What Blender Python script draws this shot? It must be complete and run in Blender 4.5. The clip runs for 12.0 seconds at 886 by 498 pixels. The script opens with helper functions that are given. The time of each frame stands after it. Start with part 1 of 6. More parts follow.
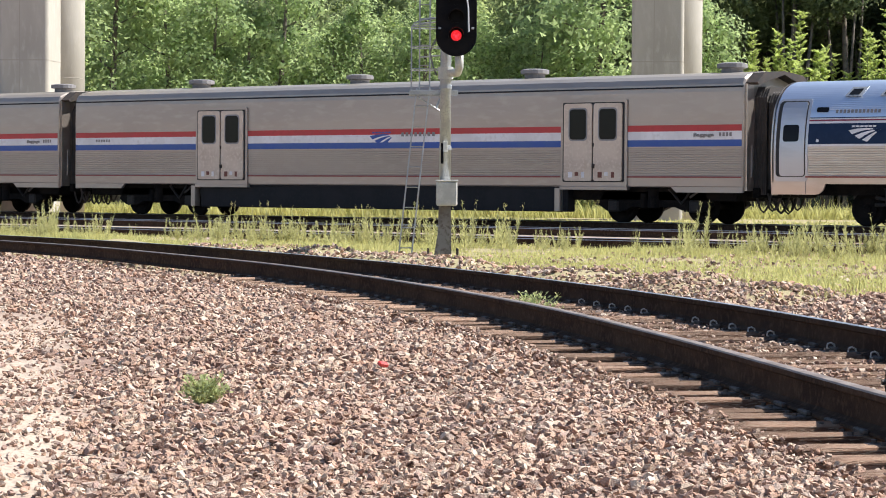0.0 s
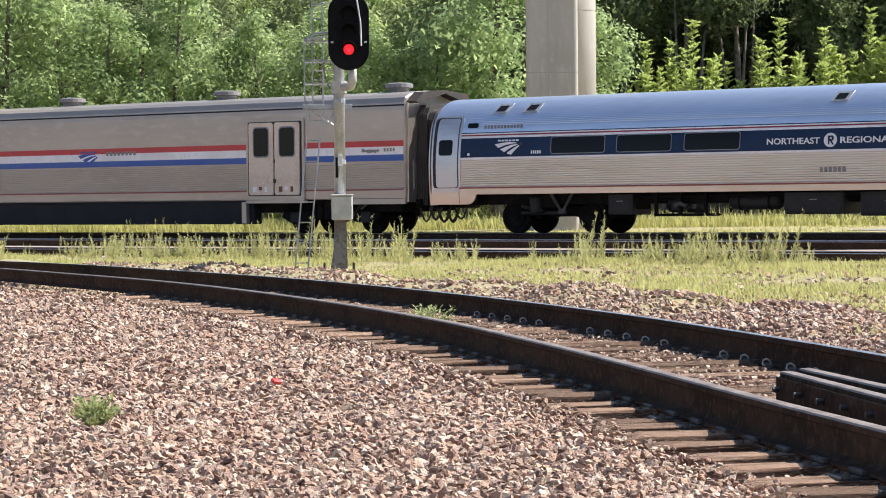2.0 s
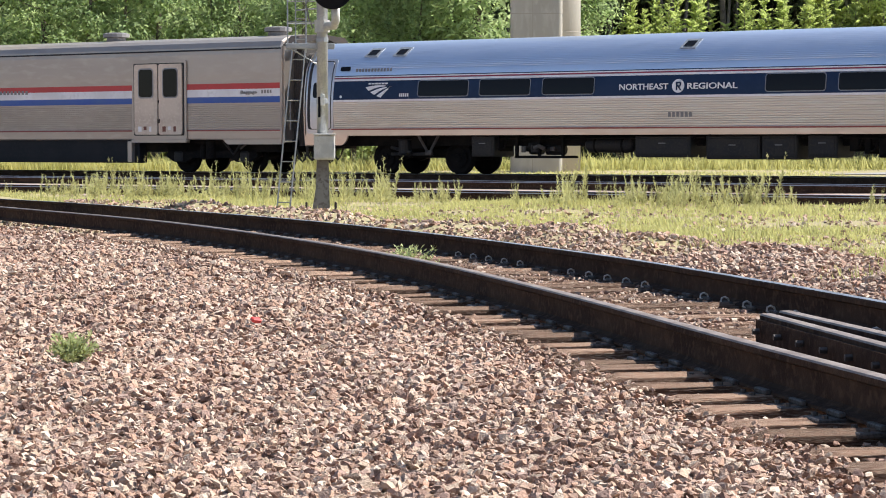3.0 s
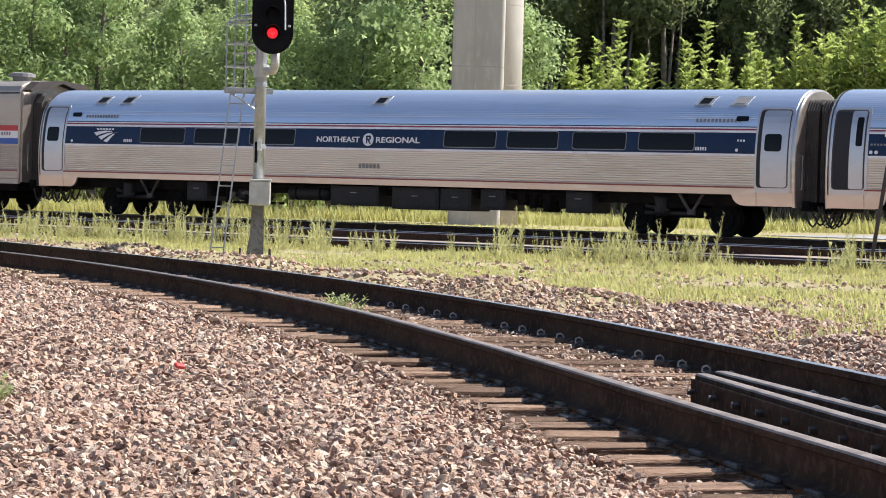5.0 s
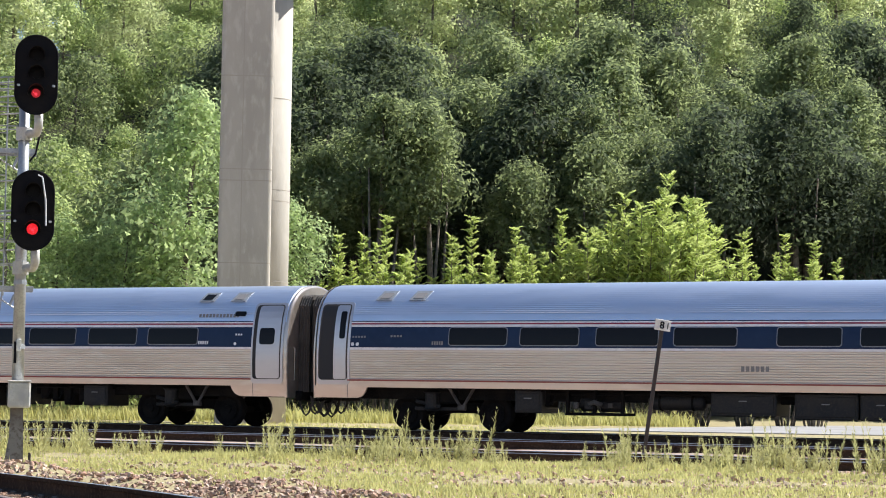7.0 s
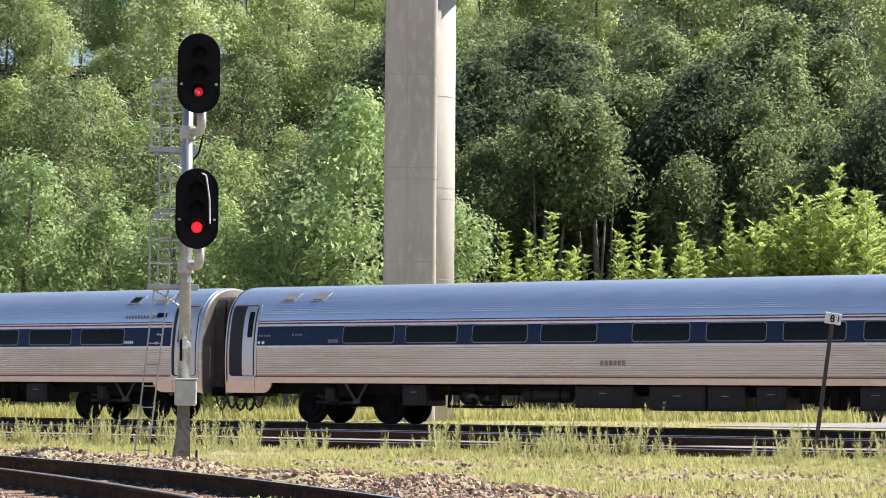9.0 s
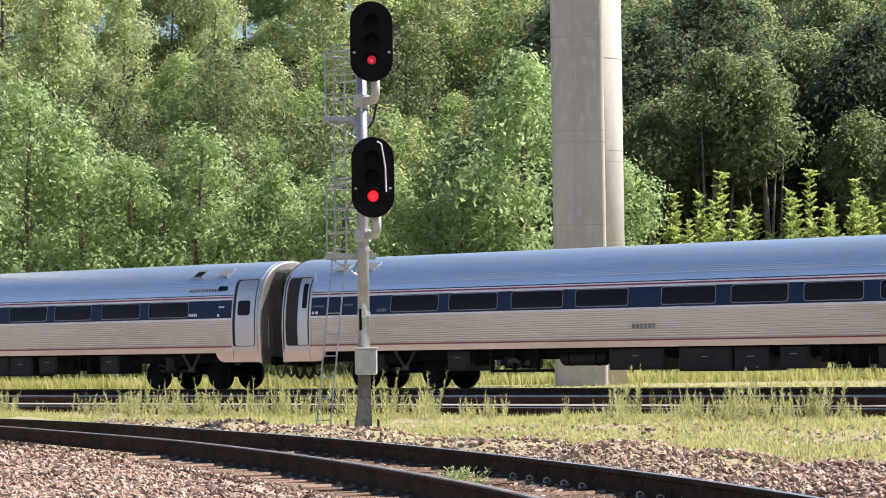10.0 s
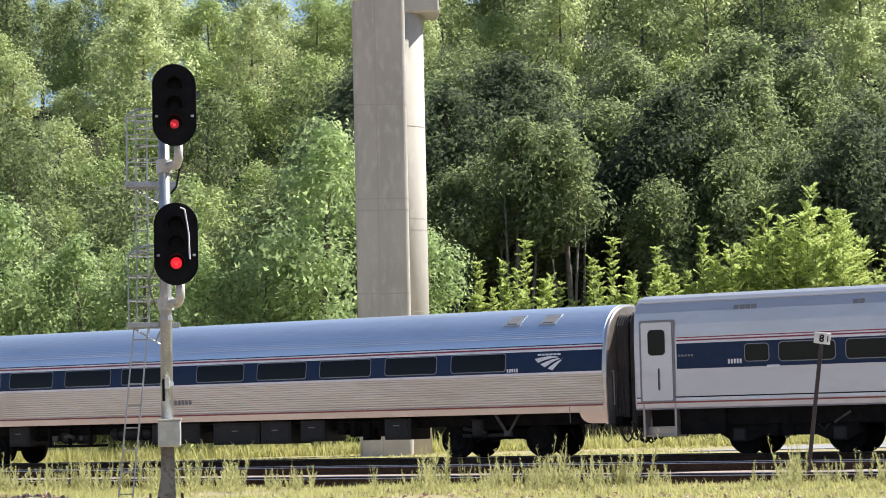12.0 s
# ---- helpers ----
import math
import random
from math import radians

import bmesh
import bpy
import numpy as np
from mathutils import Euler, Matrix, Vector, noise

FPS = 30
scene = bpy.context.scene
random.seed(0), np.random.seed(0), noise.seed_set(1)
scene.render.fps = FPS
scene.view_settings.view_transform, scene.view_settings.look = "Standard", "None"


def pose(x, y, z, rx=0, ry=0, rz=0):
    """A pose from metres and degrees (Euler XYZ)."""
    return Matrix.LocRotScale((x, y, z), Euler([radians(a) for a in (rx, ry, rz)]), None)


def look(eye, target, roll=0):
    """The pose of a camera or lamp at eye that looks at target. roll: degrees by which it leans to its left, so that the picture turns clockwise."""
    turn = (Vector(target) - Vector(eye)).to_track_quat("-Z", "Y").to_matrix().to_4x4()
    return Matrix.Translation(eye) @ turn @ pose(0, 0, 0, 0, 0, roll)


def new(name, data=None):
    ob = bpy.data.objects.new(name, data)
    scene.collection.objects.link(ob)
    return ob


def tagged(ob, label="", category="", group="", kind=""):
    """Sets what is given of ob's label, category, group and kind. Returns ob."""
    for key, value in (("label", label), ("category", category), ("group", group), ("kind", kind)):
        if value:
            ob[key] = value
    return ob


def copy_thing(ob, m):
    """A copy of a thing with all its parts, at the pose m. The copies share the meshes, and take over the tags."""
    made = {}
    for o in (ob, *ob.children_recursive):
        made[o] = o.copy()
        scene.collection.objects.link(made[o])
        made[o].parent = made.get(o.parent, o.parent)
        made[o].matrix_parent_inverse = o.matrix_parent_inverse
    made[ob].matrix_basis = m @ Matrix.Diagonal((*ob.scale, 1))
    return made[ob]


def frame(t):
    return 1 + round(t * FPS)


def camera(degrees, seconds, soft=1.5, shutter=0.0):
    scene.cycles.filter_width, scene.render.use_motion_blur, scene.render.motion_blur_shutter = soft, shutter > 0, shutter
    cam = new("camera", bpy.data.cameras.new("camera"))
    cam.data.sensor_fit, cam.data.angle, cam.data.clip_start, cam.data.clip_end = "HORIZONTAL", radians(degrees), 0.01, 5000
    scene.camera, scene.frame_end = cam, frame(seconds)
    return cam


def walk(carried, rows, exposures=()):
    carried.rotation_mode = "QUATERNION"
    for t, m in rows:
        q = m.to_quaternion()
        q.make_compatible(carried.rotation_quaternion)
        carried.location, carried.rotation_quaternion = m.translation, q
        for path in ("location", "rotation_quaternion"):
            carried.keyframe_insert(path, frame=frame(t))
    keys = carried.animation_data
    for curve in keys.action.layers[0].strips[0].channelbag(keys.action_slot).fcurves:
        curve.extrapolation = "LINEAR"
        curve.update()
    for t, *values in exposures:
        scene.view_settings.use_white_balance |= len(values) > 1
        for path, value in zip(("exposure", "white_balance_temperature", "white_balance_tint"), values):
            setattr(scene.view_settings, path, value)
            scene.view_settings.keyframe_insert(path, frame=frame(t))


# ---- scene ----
cam = camera(22.5, 12.0, soft=1.0)

# seconds, eye x, y, z, then degrees of turn to the right, tilt up and lean
WALK = [
    (0.0, -0.064, -0.823, 1.082, 0.833, -1.553, 0.411),
    (0.5, -0.036, -0.801, 1.088, 0.939, -1.218, 0.139),
    (1.0, -0.037, -0.828, 1.094, 1.526, -0.899, -0.175),
    (1.5, -0.024, -0.816, 1.096, 2.610, -0.826, -0.539),
    (2.0, -0.018, -0.800, 1.093, 3.421, -1.231, -0.548),
    (2.5, -0.018, -0.817, 1.095, 3.734, -1.918, -0.400),
    (2.7, -0.012, -0.816, 1.093, 3.779, -2.255, -0.264),
    (3.1, -0.001, -0.743, 1.081, 3.886, -2.902, -0.036),
    (3.5, 0.010, -0.671, 1.070, 4.051, -3.371, 0.174),
    (3.9, 0.021, -0.598, 1.059, 4.303, -3.480, 0.465),
    (4.3, 0.032, -0.526, 1.048, 4.672, -3.044, 0.939),
    (4.5, 0.037, -0.495, 1.049, 4.891, -2.659, 1.239),
    (5.0, 0.043, -0.483, 1.064, 5.476, -1.403, 1.614),
    (5.5, -0.002, -0.409, 1.060, 6.433, 0.273, 1.711),
    (6.0, -0.074, -0.258, 1.076, 7.834, 1.605, 1.485),
    (6.5, -0.001, -0.048, 1.086, 9.725, 2.823, 1.026),
    (6.7, 0.048, 0.185, 1.085, 10.476, 3.227, 0.932),
    (7.1, 0.086, 0.273, 1.079, 11.608, 3.922, 0.768),
    (7.5, 0.124, 0.361, 1.073, 11.984, 4.373, 0.656),
    (7.9, 0.163, 0.449, 1.067, 11.574, 4.543, 0.609),
    (8.3, 0.201, 0.537, 1.060, 10.354, 4.396, 0.639),
    (8.5, 0.202, 0.624, 1.061, 9.536, 4.237, 0.676),
    (9.0, 0.164, 0.511, 1.035, 7.091, 3.692, 0.427),
    (9.5, 0.043, 0.635, 1.051, 4.677, 3.081, -0.043),
    (10.0, 0.003, 0.771, 1.058, 2.852, 2.789, -0.702),
    (10.5, 0.057, 1.086, 1.066, 1.913, 2.905, -1.176),
    (11.0, 0.087, 1.194, 1.066, 2.113, 3.334, -1.305),
    (11.5, 0.034, 1.391, 1.064, 3.852, 3.904, -1.305),
    (12.0, -0.019, 1.346, 1.049, 7.982, 4.505, -1.298),
]


def camera_row(t, x, y, z, turn, tilt, lean):
    a, b = radians(turn), radians(tilt)
    eye = Vector((x, y, z))
    return t, look(eye, eye + 10 * Vector((math.sin(a) * math.cos(b), math.cos(a) * math.cos(b), math.sin(b))), lean)


walk(cam, [camera_row(*r) for r in WALK], [(0.0, 1.0, 6150, 10), (12.0, 1.0, 6150, 10)])

# ---- light ----
SUN_TURN, SUN_UP = 84.0, 50.0   # degrees to the right of straight ahead, and above the horizon
world = bpy.data.worlds.new("sky")
scene.world = world
world.use_nodes = True
sky = world.node_tree.nodes.new("ShaderNodeTexSky")
sky.sky_type = "NISHITA"
sky.sun_disc = False
sky.sun_elevation, sky.sun_rotation = radians(SUN_UP), radians(SUN_TURN)
sky.air_density, sky.dust_density = 1.0, 0.8
back = world.node_tree.nodes["Background"]
back.inputs["Strength"].default_value = 0.075
world.node_tree.links.new(sky.outputs["Color"], back.inputs["Color"])
sun_data = bpy.data.lights.new("sun", "SUN")
sun_data.energy, sun_data.angle, sun_data.color = 5.0, radians(0.5), (1.0, 0.95, 0.86)
sun = new("sun", sun_data)
_a, _b = radians(SUN_TURN), radians(SUN_UP)
sun_way = Vector((math.sin(_a) * math.cos(_b), math.cos(_a) * math.cos(_b), math.sin(_b)))
sun.matrix_world = look(sun_way * 200, (0, 0, 0))



# ---- materials ----
def material(name, base, rough=0.6, metal=0.0, second=None, scale=4.0, bump=0.0, bump_scale=60.0, third=None, rand=0.0, island=0.0, spec=0.5, coords="Object", stretch=(1, 1, 1)):
    m = bpy.data.materials.new(name)
    m.use_nodes = True
    nt = m.node_tree
    n, l = nt.nodes, nt.links
    b = n["Principled BSDF"]
    b.inputs["Roughness"].default_value = rough
    b.inputs["Metallic"].default_value = metal
    b.inputs["Specular IOR Level"].default_value = spec
    tc = n.new("ShaderNodeTexCoord")
    mp = n.new("ShaderNodeMapping")
    mp.inputs["Scale"].default_value = stretch
    l.new(tc.outputs[coords], mp.inputs["Vector"])
    colour = n.new("ShaderNodeRGB")
    colour.outputs[0].default_value = (*base, 1)
    out = colour.outputs[0]
    if second:
        for tone, sc, lo, hi in ((second, scale, 0.42, 0.62), (third or second, scale * 7.3, 0.5, 0.66)):
            nz = n.new("ShaderNodeTexNoise")
            nz.inputs["Scale"].default_value = sc
            nz.inputs["Detail"].default_value = 5
            l.new(mp.outputs["Vector"], nz.inputs["Vector"])
            mr = n.new("ShaderNodeMapRange")
            mr.inputs["From Min"].default_value, mr.inputs["From Max"].default_value = lo, hi
            l.new(nz.outputs["Fac"], mr.inputs["Value"])
            mx = n.new("ShaderNodeMix")
            mx.data_type = "RGBA"
            mx.inputs["B"].default_value = (*tone, 1)
            l.new(mr.outputs["Result"], mx.inputs["Factor"])
            l.new(out, mx.inputs["A"])
            out = mx.outputs["Result"]
    for amount, node, socket in ((rand, "ShaderNodeObjectInfo", "Random"), (island, "ShaderNodeNewGeometry", "Random Per Island")):
        if amount:
            oi = n.new(node)
            mr = n.new("ShaderNodeMapRange")
            mr.inputs["To Min"].default_value, mr.inputs["To Max"].default_value = 1 - amount, 1 + amount
            l.new(oi.outputs[socket], mr.inputs["Value"])
            hs = n.new("ShaderNodeHueSaturation")
            l.new(mr.outputs["Result"], hs.inputs["Value"])
            l.new(out, hs.inputs["Color"])
            out = hs.outputs["Color"]
    l.new(out, b.inputs["Base Color"])
    if bump:
        nz = n.new("ShaderNodeTexNoise")
        nz.inputs["Scale"].default_value = bump_scale
        nz.inputs["Detail"].default_value = 4
        l.new(mp.outputs["Vector"], nz.inputs["Vector"])
        bp = n.new("ShaderNodeBump")
        bp.inputs["Strength"].default_value = bump
        bp.inputs["Distance"].default_value = 0.02
        l.new(nz.outputs["Fac"], bp.inputs["Height"])
        l.new(bp.outputs["Normal"], b.inputs["Normal"])
    return m


def leaf_material(name, base, through_colour, island=0.35, rand=0.15):
    m = material(name, base, 0.7, 0, (base[0] * 0.7, base[1] * 0.75, base[2] * 0.7), 0.5, third=(base[0] * 1.25, base[1] * 1.15, base[2]), island=island, rand=rand, spec=0.1)
    nt = m.node_tree
    tr = nt.nodes.new("ShaderNodeBsdfTranslucent")
    tr.inputs["Color"].default_value = (*through_colour, 1)
    mix = nt.nodes.new("ShaderNodeMixShader")
    mix.inputs["Fac"].default_value = 0.5
    out = nt.nodes["Material Output"]
    nt.links.new(nt.nodes["Principled BSDF"].outputs["BSDF"], mix.inputs[1])
    nt.links.new(tr.outputs["BSDF"], mix.inputs[2])
    nt.links.new(mix.outputs["Shader"], out.inputs["Surface"])
    return m


def glow_material(name, colour, strength):
    m = material(name, (0.2, 0.01, 0.01), 0.3)
    b = m.node_tree.nodes["Principled BSDF"]
    b.inputs["Emission Color"].default_value = (*colour, 1)
    b.inputs["Emission Strength"].default_value = strength
    return m


def stone_tones(m, socket_node, socket):
    """Each stone takes one of a few dusty pink, brown and grey tones."""
    n, l = m.node_tree.nodes, m.node_tree.links
    info = n.new(socket_node)
    ramp = n.new("ShaderNodeValToRGB")
    tones = ((0.43, 0.29, 0.2), (0.2, 0.125, 0.09), (0.5, 0.385, 0.28), (0.36, 0.24, 0.168), (0.43, 0.335, 0.265), (0.6, 0.49, 0.375), (0.42, 0.26, 0.175), (0.24, 0.165, 0.128))
    ramp.color_ramp.interpolation = "CONSTANT"
    while len(ramp.color_ramp.elements) < len(tones):
        ramp.color_ramp.elements.new(0.5)
    for k, tone in enumerate(tones):
        ramp.color_ramp.elements[k].position = k / len(tones)
        ramp.color_ramp.elements[k].color = (*tone, 1)
    l.new(info.outputs[socket], ramp.inputs["Fac"])
    b = n["Principled BSDF"]
    mix = n.new("ShaderNodeMix")
    mix.data_type = "RGBA"
    mix.inputs["Factor"].default_value = 0.72
    l.new(b.inputs["Base Color"].links[0].from_socket, mix.inputs["A"])
    l.new(ramp.outputs["Color"], mix.inputs["B"])
    l.new(mix.outputs["Result"], b.inputs["Base Color"])


STONE = material("ballast_stone", (0.36, 0.235, 0.2), 0.9, 0, (0.25, 0.15, 0.125), 9, 0.5, 120, (0.48, 0.38, 0.33), rand=0.38, spec=0.2)
STONES = material("ballast_stones", (0.36, 0.235, 0.2), 0.9, 0, (0.27, 0.16, 0.135), 3, 0.5, 120, (0.46, 0.36, 0.31), island=0.42, spec=0.2)
stone_tones(STONE, "ShaderNodeObjectInfo", "Random")
stone_tones(STONES, "ShaderNodeNewGeometry", "Random Per Island")
RAIL = material("rusty_rail_steel", (0.058, 0.036, 0.025), 0.85, 0.0, (0.036, 0.022, 0.016), 3, 0.25, 90, (0.085, 0.053, 0.037), spec=0.08)
RAILTOP = material("worn_rail_head", (0.52, 0.54, 0.58), 0.4, 0.9, (0.36, 0.36, 0.38), 6, 0.08, 150, stretch=(6, 0.4, 6))
RAILHEAD = material("weathered_rail_head", (0.31, 0.25, 0.215), 0.5, 0.4, (0.2, 0.155, 0.13), 6, 0.12, 120)
PLATE = material("oiled_iron_plate", (0.09, 0.075, 0.066), 0.6, 0.2, (0.035, 0.028, 0.024), 8, 0.3, 60)
CLIP = material("bare_clip_steel", (0.62, 0.57, 0.52), 0.5, 0.2, (0.4, 0.32, 0.26), 12)
WOOD = material("weathered_tie_wood", (0.33, 0.205, 0.14), 0.9, 0, (0.13, 0.073, 0.048), 3, 0.9, 40, (0.36, 0.27, 0.2), rand=0.35, stretch=(1, 9, 9), spec=0.15)
GALV = material("galvanised_steel", (0.42, 0.43, 0.44), 0.42, 0.55, (0.32, 0.33, 0.35), 6, 0.1, 80)
BOXPAINT = material("pale_grey_enamel", (0.5, 0.49, 0.46), 0.5, 0.1, (0.4, 0.39, 0.37), 7, 0.1, 60)
BASEPOST = material("weathered_base_casting", (0.2, 0.19, 0.18), 0.6, 0.3, (0.11, 0.09, 0.08), 3, 0.2, 60)
BLACK = material("matt_black_paint", (0.005, 0.005, 0.007), 0.7, 0, (0.009, 0.008, 0.009), 5, spec=0.12)
DARKLENS = material("dark_lens_glass", (0.005, 0.005, 0.006), 0.5, 0, spec=0.1)
REDLIGHT = glow_material("lit_red_lens", (1.0, 0.004, 0.014), 0.42)
REDDIM = glow_material("dim_red_lens", (1.0, 0.004, 0.02), 0.16)
REDCORE = glow_material("bright_red_filament", (1.0, 0.03, 0.05), 0.9)
# same stainless as the sides, with the sky's blue reflection put into its colour
STEELROOF = material("sky_tinted_stainless_roof", (0.6, 0.66, 0.78), 0.38, 0.85, (0.56, 0.62, 0.73), 0.5, 0.03, 30, stretch=(0.2, 1, 1))
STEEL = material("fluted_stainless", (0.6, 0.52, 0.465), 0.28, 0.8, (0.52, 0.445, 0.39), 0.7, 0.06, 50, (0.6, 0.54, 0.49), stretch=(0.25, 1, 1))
STEELDULL = material("dull_stainless_panel", (0.4, 0.35, 0.305), 0.42, 0.6, (0.365, 0.315, 0.275), 0.8, 0.08, 40, (0.415, 0.365, 0.32), stretch=(0.3, 1, 1))
DOORTAN = material("dusty_steel_door", (0.56, 0.48, 0.4), 0.5, 0.3, (0.47, 0.39, 0.32), 1.5, 0.08, 40, (0.6, 0.52, 0.44))
SILVER = material("silver_painted_panel", (0.54, 0.53, 0.55), 0.36, 0.65, (0.49, 0.475, 0.49), 0.6, 0.04, 40, stretch=(0.3, 1, 1))
NAVY = material("navy_band_paint", (0.008, 0.021, 0.06), 0.42, 0, (0.011, 0.026, 0.068), 0.8, spec=0.2)
ROYAL = material("royal_blue_stripe", (0.02, 0.07, 0.32), 0.4, 0, (0.03, 0.085, 0.3), 0.9)
MAROON = material("thin_maroon_line", (0.24, 0.014, 0.045), 0.45, 0, (0.2, 0.014, 0.04), 1.0)
CARRED = material("red_stripe_paint", (0.45, 0.03, 0.035), 0.4, 0, (0.38, 0.03, 0.03), 0.9)
SILLRED = material("faded_red_line", (0.25, 0.04, 0.035), 0.5, 0, (0.22, 0.05, 0.04), 1.2)
WHITE = material("white_stripe_paint", (0.72, 0.72, 0.74), 0.4, 0, (0.62, 0.61, 0.62), 0.9)
GLASS = material("tinted_window_glass", (0.008, 0.008, 0.009), 0.12, 0, spec=0.16)
GASKET = material("aluminium_window_rim", (0.22, 0.22, 0.24), 0.5, 0.5)
BLACKGEAR = material("grimy_underframe", (0.007, 0.0068, 0.007), 0.9, 0.0, (0.014, 0.012, 0.011), 3, 0.4, 40, spec=0.12)
UNDERBOX = material("black_gear_paint", (0.014, 0.014, 0.016), 0.6, 0.0, (0.022, 0.02, 0.018), 3, 0.2, 40, (0.03, 0.026, 0.022), spec=0.3)
DUSTY = material("dusty_grey_steel", (0.11, 0.1, 0.092), 0.7, 0.2, (0.06, 0.052, 0.046), 6, 0.2, 50)
CHARCOAL = material("charcoal_skirt_paint", (0.009, 0.011, 0.015), 0.6, 0.0, (0.014, 0.015, 0.019), 1.5, spec=0.2)
RUBBER = material("black_diaphragm_rubber", (0.04, 0.034, 0.03), 0.8, 0, (0.06, 0.05, 0.045), 3)
# near-black sheets on the car sides, coloured as the shade of openings
DOOR_SHADE = material("door_opening_shade", (0.02, 0.02, 0.022), 0.8)
GRIME = material("door_dirt_marks", (0.16, 0.06, 0.045), 0.8)
GREYBAR = material("dull_grey_lettering", (0.2, 0.19, 0.19), 0.6)
ROADGREY = material("pale_concrete_road", (0.29, 0.28, 0.275), 0.9, 0, (0.23, 0.22, 0.215), 0.4, 0.2, 10)
CONCRETE = material("weathered_concrete", (0.42, 0.385, 0.335), 0.85, 0, (0.36, 0.33, 0.285), 0.6, 0.25, 30, (0.45, 0.415, 0.365), stretch=(1, 1, 0.35), spec=0.2)
SEAM = material("stained_concrete_joint", (0.34, 0.31, 0.265), 0.9)
BARK = material("grey_brown_bark", (0.17, 0.14, 0.11), 0.9, 0, (0.07, 0.055, 0.042), 5, 0.6, 30, (0.2, 0.17, 0.14))
LEAF_A = leaf_material("fresh_leaf", (0.235, 0.295, 0.135), (0.53, 0.61, 0.24))
LEAF_B = leaf_material("mid_leaf", (0.155, 0.185, 0.1), (0.35, 0.41, 0.18))
# leaf colour lowered so these trees carry the woods' shade
LEAF_C = leaf_material("shade_darkened_leaf", (0.078, 0.096, 0.064), (0.16, 0.2, 0.1))
# undergrowth leaf with the shade beneath the trees put into its colour
LEAF_D = leaf_material("shade_coloured_leaf", (0.04, 0.05, 0.044), (0.065, 0.082, 0.065))
LEAF_E = leaf_material("pale_edge_leaf", (0.27, 0.34, 0.17), (0.55, 0.66, 0.3))
LEAF_P = leaf_material("pale_poplar_leaf", (0.36, 0.4, 0.2), (0.66, 0.72, 0.36))
LEAF_Y = leaf_material("yellow_green_leaf", (0.33, 0.38, 0.13), (0.62, 0.7, 0.24))
GRASS = leaf_material("dry_summer_grass", (0.42, 0.4, 0.165), (0.56, 0.54, 0.22), 0.4)
WEED = leaf_material("tall_weed_green", (0.4, 0.385, 0.19), (0.54, 0.52, 0.24), 0.35)
PLANT = leaf_material("ballast_plant_green", (0.42, 0.45, 0.22), (0.55, 0.58, 0.27), 0.3)
SIGNWHITE = material("faded_sign_white", (0.7, 0.7, 0.66), 0.6, 0, (0.55, 0.54, 0.5), 6)
POSTDARK = material("rusted_dark_post", (0.03, 0.026, 0.024), 0.7, 0.2, (0.05, 0.035, 0.028), 6)
LITTER = material("red_plastic_scrap", (0.6, 0.06, 0.05), 0.4)


